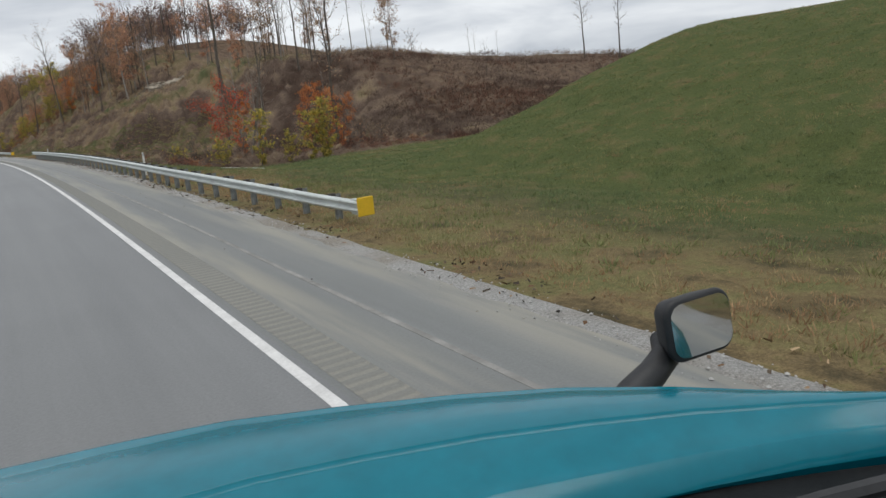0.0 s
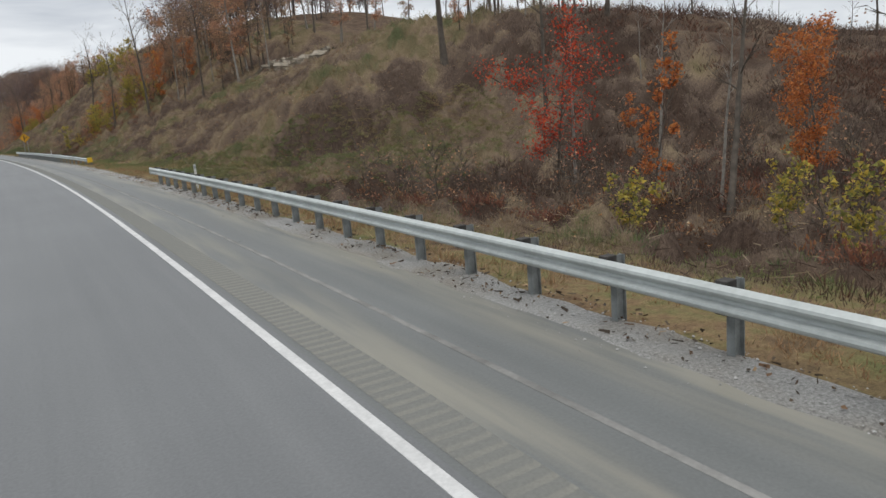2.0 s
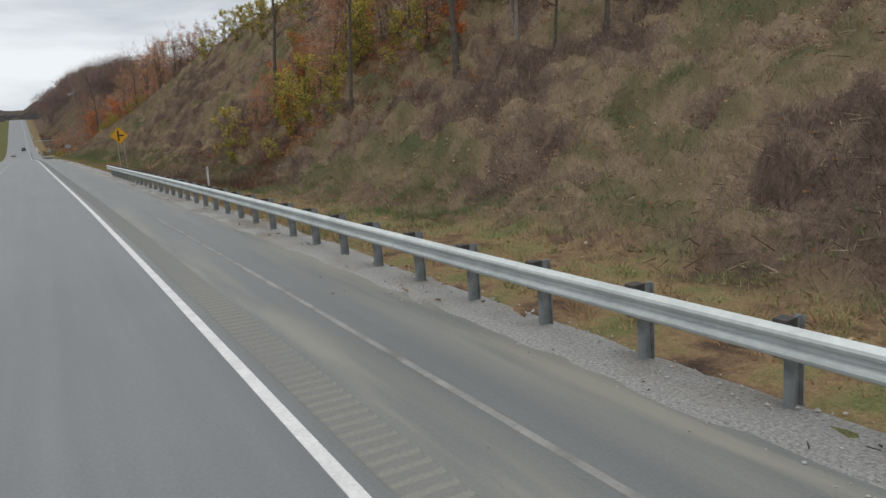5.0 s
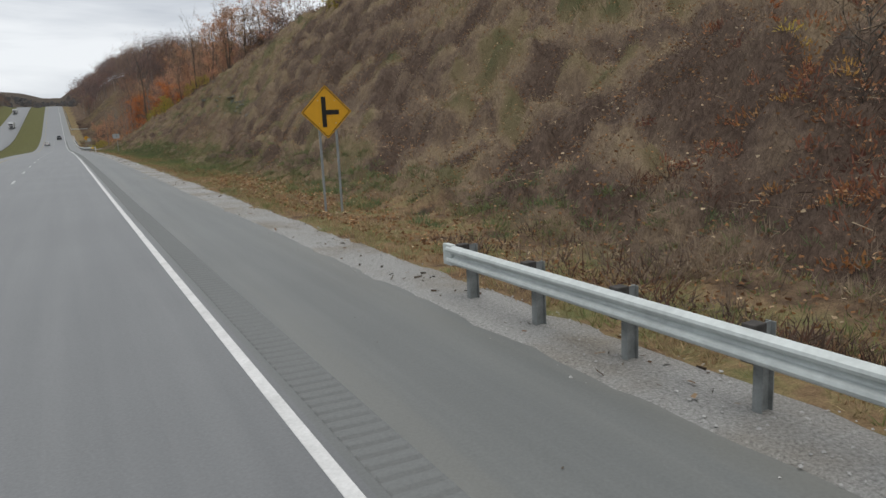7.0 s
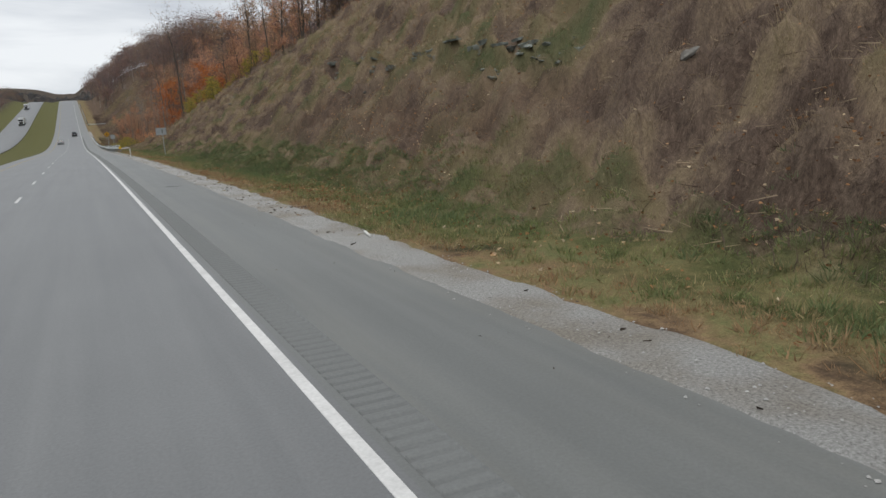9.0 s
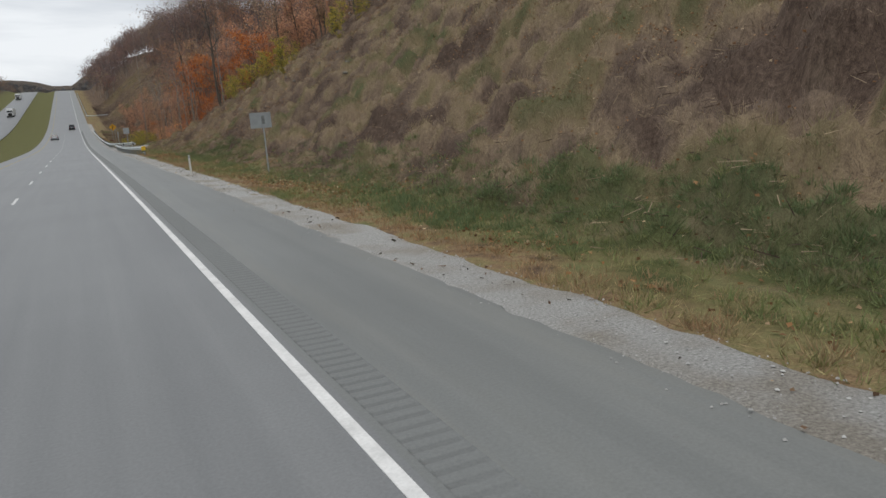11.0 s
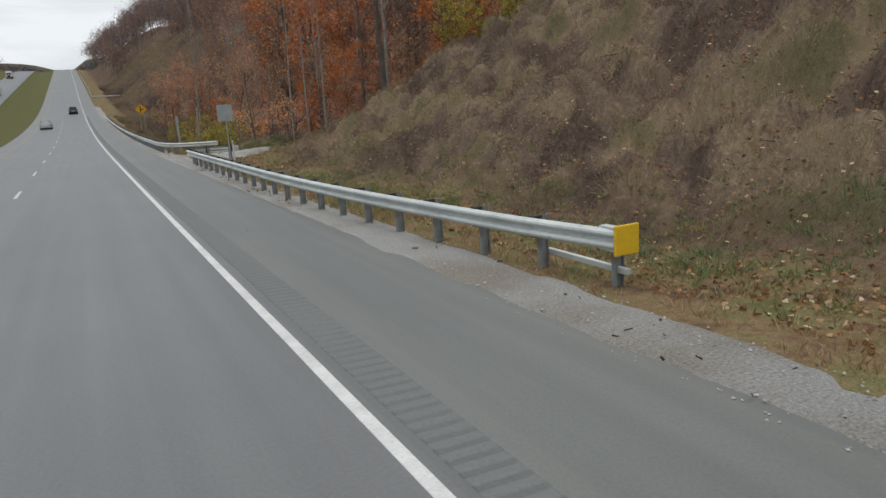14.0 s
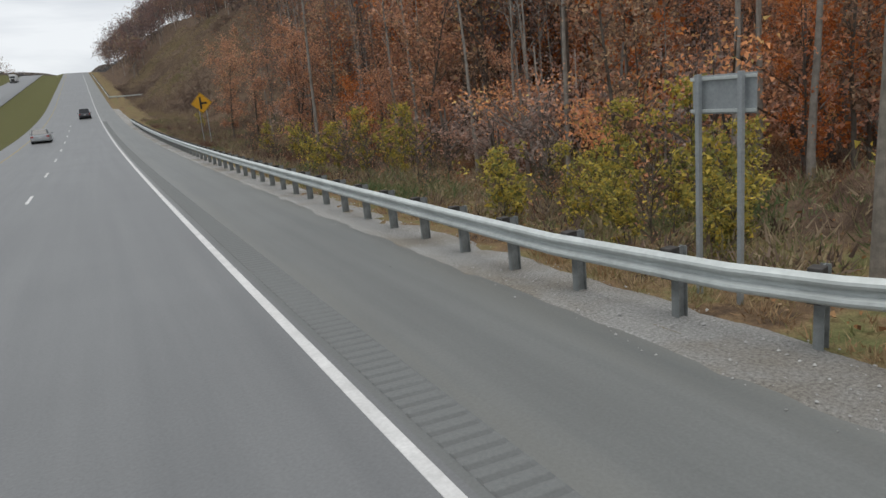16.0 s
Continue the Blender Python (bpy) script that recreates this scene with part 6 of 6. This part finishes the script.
def fallen_log(y0, d0, y1, d1, r0, r1):
    """A dead trunk lying on the slope, a little crooked, with two broken limbs."""
    V, F = [], []
    ps = []
    for k in range(7):
        f = k / 6
        y, d = y0 + (y1 - y0) * f + 0.12 * math.sin(5 * f), d0 + (d1 - d0) * f
        ps.append(Vector((float(edge_x(y)) + d, y, float(ground_z(np.array(y), np.array(d))) + 0.28 + 0.08 * math.sin(9 * f))))
    tube(ps, [r0 + (r1 - r0) * k / 6 for k in range(7)], 8, V, F)
    for k, up in ((3, Vector((0.3, -0.2, 0.75))), (5, Vector((-0.35, 0.1, 0.6)))):
        tube([ps[k], ps[k] + up * 0.6, ps[k] + up + Vector((0.1, 0.1, 0.1))], [0.05, 0.04, 0.02], 6, V, F)
    tagged(new("fallen_log", mesh_from("fallen_log", [tuple(v) for v in V], F, M_PALE_BARK)), "dead grey fallen log lying on the wooded slope", "log", "fallen logs")


fallen_log(174.9, 15.2, 171.4, 15.0, 0.11, 0.07)
fallen_log(179.1, 14.9, 176.2, 14.5, 0.07, 0.05)
# above the cutting
grove(["rust_a", "brown", "bare_c", "brown"], 15, 160, 176, 24, 42, 0.45, 0.85)
grove(["orange", "rust_a"], 8, 167, 178, 12, 19, 0.22, 0.36)
grove(["rust_a", "brown", "orange", "bare_c"], 10, 176, 206, 30, 44, 0.45, 0.8)
grove(["sapling", "shrub", "brush"], 12, 160, 174, 13, 24, 0.6, 1.0)
grove(["sapling", "shrub"], 10, 196, 226, 26, 32, 0.8, 1.2)
grove(["sapling", "shrub"], 12, 228, 262, 27, 36, 0.8, 1.2)
grove(["brown", "rust_a", "bare_a", "brown"], 30, 340, 398, 29, 52, 0.9, 1.25)
grove(["shrub", "sapling"], 12, 345, 394, 22, 33, 0.7, 1.1)
for k in range(12):
    stand(random.choice(["sapling", "sapling", "shrub"]), 372 + 2.0 * k + random.gauss(0, 1), 26 - 0.33 * k + random.gauss(0, 1.2), 0.55 + 0.45 * random.random())
# the wood past the driveway
for kind, y, d, size in (("bare_b", 407.6, 23.0, 1.6), ("bare_c", 408.4, 23.9, 1.7), ("orange", 478, 26, 1.05), ("bare_c", 411.5, 18.5, 1.1), ("bare_c", 413, 17.4, 1.15), ("bare_c", 417, 20, 1.2)):
    stand(kind, y, d, size)
grove(["rust_b", "rust_a", "orange", "bare_b", "brown", "orange", "bare_a"], 30, 412, 458, 20, 50, 1.1, 1.65, 1.1)
grove(["brown", "bare_a", "bare_b", "rust_b", "bare_c"], 18, 458, 505, 25, 50, 1.1, 1.6)
grove(["rust_a", "brown", "rust_a", "brown", "bare_c", "orange"], 50, 409, 458, 13, 32, 0.4, 0.85)
grove(["shrub", "brush", "brush", "brush"], 40, 408, 455, 6.6, 13.5, 0.5, 1.0)
grove(["sapling"], 9, 409, 445, 8, 13, 0.42, 0.68)
grove(["bare_c"], 26, 410, 475, 13, 30, 0.85, 1.35)
grove(["shrub"], 14, 404.8, 414, 5.6, 9, 0.4, 0.62)
grove(["shrub", "brush", "rust_a"], 7, 452, 520, 9, 18, 0.5, 0.9)


def far_wood(name, count, y0, y1, d0, d1, lo, hi, per, leaf, material, label, wide=0.24, mix=1.0):
    """Distant woods: each crown is a handful of boughs, each bough a spray of small leaves, all in one mesh."""
    y, d = y0 + RNG.random(count) * (y1 - y0), d0 + RNG.random(count) * (d1 - d0)
    h = lo + RNG.random(count) * (hi - lo)
    foot = on_ground(y, d, -0.3)
    knots = 9
    o = RNG.normal(size=(count, knots, 3))
    o /= np.linalg.norm(o, axis=2, keepdims=True)
    o *= RNG.random((count, knots, 1)) ** 0.45
    up = 0.60 + 0.34 * o[..., 2]
    c = foot[:, None, :] + np.stack([o[..., 0] * wide, o[..., 1] * wide, up], -1) * h[:, None, None]
    k = per // knots
    spread = RNG.normal(size=(count, knots, k, 3)) * np.array([0.085, 0.085, 0.060]) * h[:, None, None, None]
    root = c[:, :, None, :] + spread
    go = RNG.normal(size=root.shape)
    go /= np.linalg.norm(go, axis=-1, keepdims=True)
    tip = root + go * leaf * (0.6 + 0.8 * RNG.random((count, knots, k, 1)))
    tone = np.clip(mix * RNG.random((count, 1, 1)) + RNG.normal(size=(count, knots, 1)) * 0.07 + RNG.normal(size=(count, knots, k)) * 0.05, 0, 1)
    strips(name, root.reshape(-1, 3), tip.reshape(-1, 3), np.full(count * knots * k, leaf * 0.9), tone.ravel(), material, label, "trees", 0)
    lean = np.stack([RNG.normal(size=count) * 0.4, RNG.normal(size=count) * 0.4, h * 0.95], 1)
    strips("trunks", foot, foot + lean, 0.3, RNG.random(count) ** 2, M_TRUNK, "thin grey trunks of the distant wood", "trees", 0.3)
    fork = (foot[:, None, :] + lean[:, None, :] * (up - 0.22)[..., None]).reshape(-1, 3)
    ends = c.reshape(-1, 3)
    strips("boughs", fork, ends + (ends - fork) * 0.25, 0.12, RNG.random(len(fork)) ** 2 * 0.6, M_TRUNK, "thin bare boughs of the distant wood", "trees", 0.2)


M_FAR = blades_material("distant_autumn_leaves", [(0.0, (0.150, 0.124, 0.124)), (0.4, (0.205, 0.155, 0.148)), (0.75, (0.265, 0.162, 0.142)), (1.0, (0.290, 0.225, 0.150))], through_=0.4)
M_MIXED = blades_material("mixed_autumn_leaves", [(0.0, (0.332, 0.276, 0.256)), (0.40, (0.445, 0.324, 0.278)), (0.65, (0.616, 0.332, 0.227)), (0.85, (0.875, 0.413, 0.194)), (0.93, (0.810, 0.583, 0.244)), (1.0, (0.486, 0.486, 0.218))], through_=0.4)
M_DUSKY = blades_material("dusky_autumn_leaves", [(0.0, (0.165, 0.132, 0.126)), (0.45, (0.235, 0.165, 0.146)), (0.75, (0.330, 0.180, 0.132)), (0.92, (0.470, 0.235, 0.125)), (1.0, (0.400, 0.300, 0.150))], through_=0.4)
# the haze of distance is painted into these blue-grey leaf colours
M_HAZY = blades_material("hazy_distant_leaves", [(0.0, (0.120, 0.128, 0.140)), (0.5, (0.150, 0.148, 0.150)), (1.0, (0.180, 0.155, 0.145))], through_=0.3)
M_TRUNK = blades_material("far_trunks", [(0.0, (0.110, 0.097, 0.088)), (0.5, (0.230, 0.205, 0.185)), (1.0, (0.460, 0.430, 0.390))], through_=0.0)
far_wood("wood", 60, 430, 505, 26, 60, 14, 23, 900, 0.24, M_DUSKY, "rust-coloured autumn wood past the driveway")
far_wood("wood", 210, 440, 545, 30, 115, 15, 25, 450, 0.36, M_DUSKY, "dull red-brown wood on the hillside")
far_wood("undergrowth", 200, 409, 468, 14, 46, 2.5, 7, 450, 0.16, M_MIXED, "rust and brown undergrowth of the wood", 0.45, 0.85)
far_wood("wood", 80, 430, 525, 23, 50, 20, 27, 900, 0.25, M_DUSKY, "tall red-brown wood on the hillside")
far_wood("undergrowth", 240, 500, 640, 34, 80, 4, 10, 270, 0.30, M_DUSKY, "brown undergrowth below the hilltop wood", 0.45)
far_wood("wood", 100, 520, 640, 33, 66, 18, 27, 700, 0.36, M_FAR, "red-brown wood along the hill crest")
far_wood("wood", 120, 505, 680, 38, 110, 14, 22, 450, 0.42, M_FAR, "red-brown wood on the hilltop")
far_wood("wood", 260, 660, 930, 13, 85, 16, 24, 300, 0.6, M_FAR, "dull red-brown wood beside the climbing road")
far_wood("wood", 260, 480, 960, -120, -40, 8, 13, 160, 0.5, M_FAR, "brown wood beyond the opposite carriageway")
far_wood("wood", 110, 330, 420, 44, 85, 10, 16, 360, 0.34, M_FAR, "brown wood on top of the bank")
far_wood("wood", 90, 172, 215, 34, 75, 9, 14, 360, 0.32, M_FAR, "brown wood on top of the bank")
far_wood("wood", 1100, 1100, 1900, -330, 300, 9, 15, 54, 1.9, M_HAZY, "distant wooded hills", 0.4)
for kind in [k for k in PLANTS if k not in USED]:
    stand(kind, 470, 30)


def debris():
    """Dark twigs, clods and scraps on the gravel and the shoulder."""
    n = 5200
    y = np.concatenate([-8 + RNG.random(n) * 100, 90 + RNG.random(n // 2) * 300, -8 + RNG.random(260) * 430])
    d = np.concatenate([3.0 + RNG.random(n) ** 0.8 * 1.2, 3.0 + RNG.random(n // 2) * 1.2, 0.9 + RNG.random(260) ** 0.5 * 2.0])
    keep = np.concatenate([RNG.random(n + n // 2) < np.clip(0.35 + 3 * fbm(y[:-260] * 0.6, d[:-260] * 0.8, 3), 0.05, 1), np.ones(260, bool)])
    y, d = y[keep], d[keep]
    m = 1100
    d2 = 3.2 + RNG.random(m) ** 1.2 * 16
    y2 = np.interp(d2, [3, 6, 9, 18, 32], [396.6, 396.9, 397.3, 398.6, 401.0]) + (RNG.random(m) * 2 - 1) * np.interp(d2, [3, 6, 9, 12], [5.0, 3.4, 1.8, 1.4])
    y, d = np.concatenate([y, y2]), np.concatenate([d, d2])
    c = on_ground(y, d, 0.0)
    c[:, 2] = np.where(d < 2.96, road_z(y) - 0.04 * d + 0.012, c[:, 2] + 0.045 + np.where(on_drive(y, d) & (d > 5.5), 0.07, 0.0))
    go = RNG.normal(size=c.shape) * np.array([1, 1, 0.22])
    go /= np.linalg.norm(go, axis=1, keepdims=True)
    go[:, 2] = np.abs(go[:, 2])
    small = np.where(d < 2.96, 0.4, np.where(on_drive(y, d), 0.5, 1.0))
    ln = (0.03 + 0.12 * RNG.random((len(y), 1)) ** 2.5) * small[:, None]
    strips("debris", c, c + go * ln, (0.016 + 0.036 * RNG.random(len(y))) * small, RNG.random(len(y)), M_DEBRIS, "dark twigs and dirt clods along the gravel", "debris", 0.6)


M_DEBRIS = blades_material("dirt_and_twigs", [(0.0, (0.050, 0.042, 0.036)), (0.6, (0.095, 0.075, 0.058)), (0.85, (0.170, 0.100, 0.060)), (1.0, (0.30, 0.22, 0.14))], through_=0.0)


def stain(y, d, length, wide, material, label):
    """A thin irregular patch on the shoulder."""
    pts = []
    for k in range(22):
        a = k / 22 * 2 * math.pi
        r = 1 + 0.18 * math.sin(3 * a + y) + 0.10 * math.sin(7 * a)
        yy, dd = y + length * r * math.sin(a), d + wide * r * math.cos(a)
        pts.append((float(edge_x(yy)) + dd, yy, float(road_z(yy)) - 0.04 * dd + 0.004))
    me = mesh_from("stain", [(float(edge_x(y)) + d, y, float(road_z(y)) - 0.04 * d + 0.005)] + pts, [(0, 1 + k, 1 + (k + 1) % 22) for k in range(22)], material)
    tagged(new("stain", me), label, "stain", kind="structure")


stain(258.7, 1.85, 0.22, 0.36, simple("tar", (0.085, 0.088, 0.088), 0.7, var=0.2), "dark tar patch on the shoulder asphalt")
stain(218.4, 2.45, 0.25, 0.18, simple("chalky_smear", (0.33, 0.30, 0.25), 0.9, var=0.3), "pale dried mud smear on the shoulder")

weeds()
debris()
verge_grass()
litter()
stones()
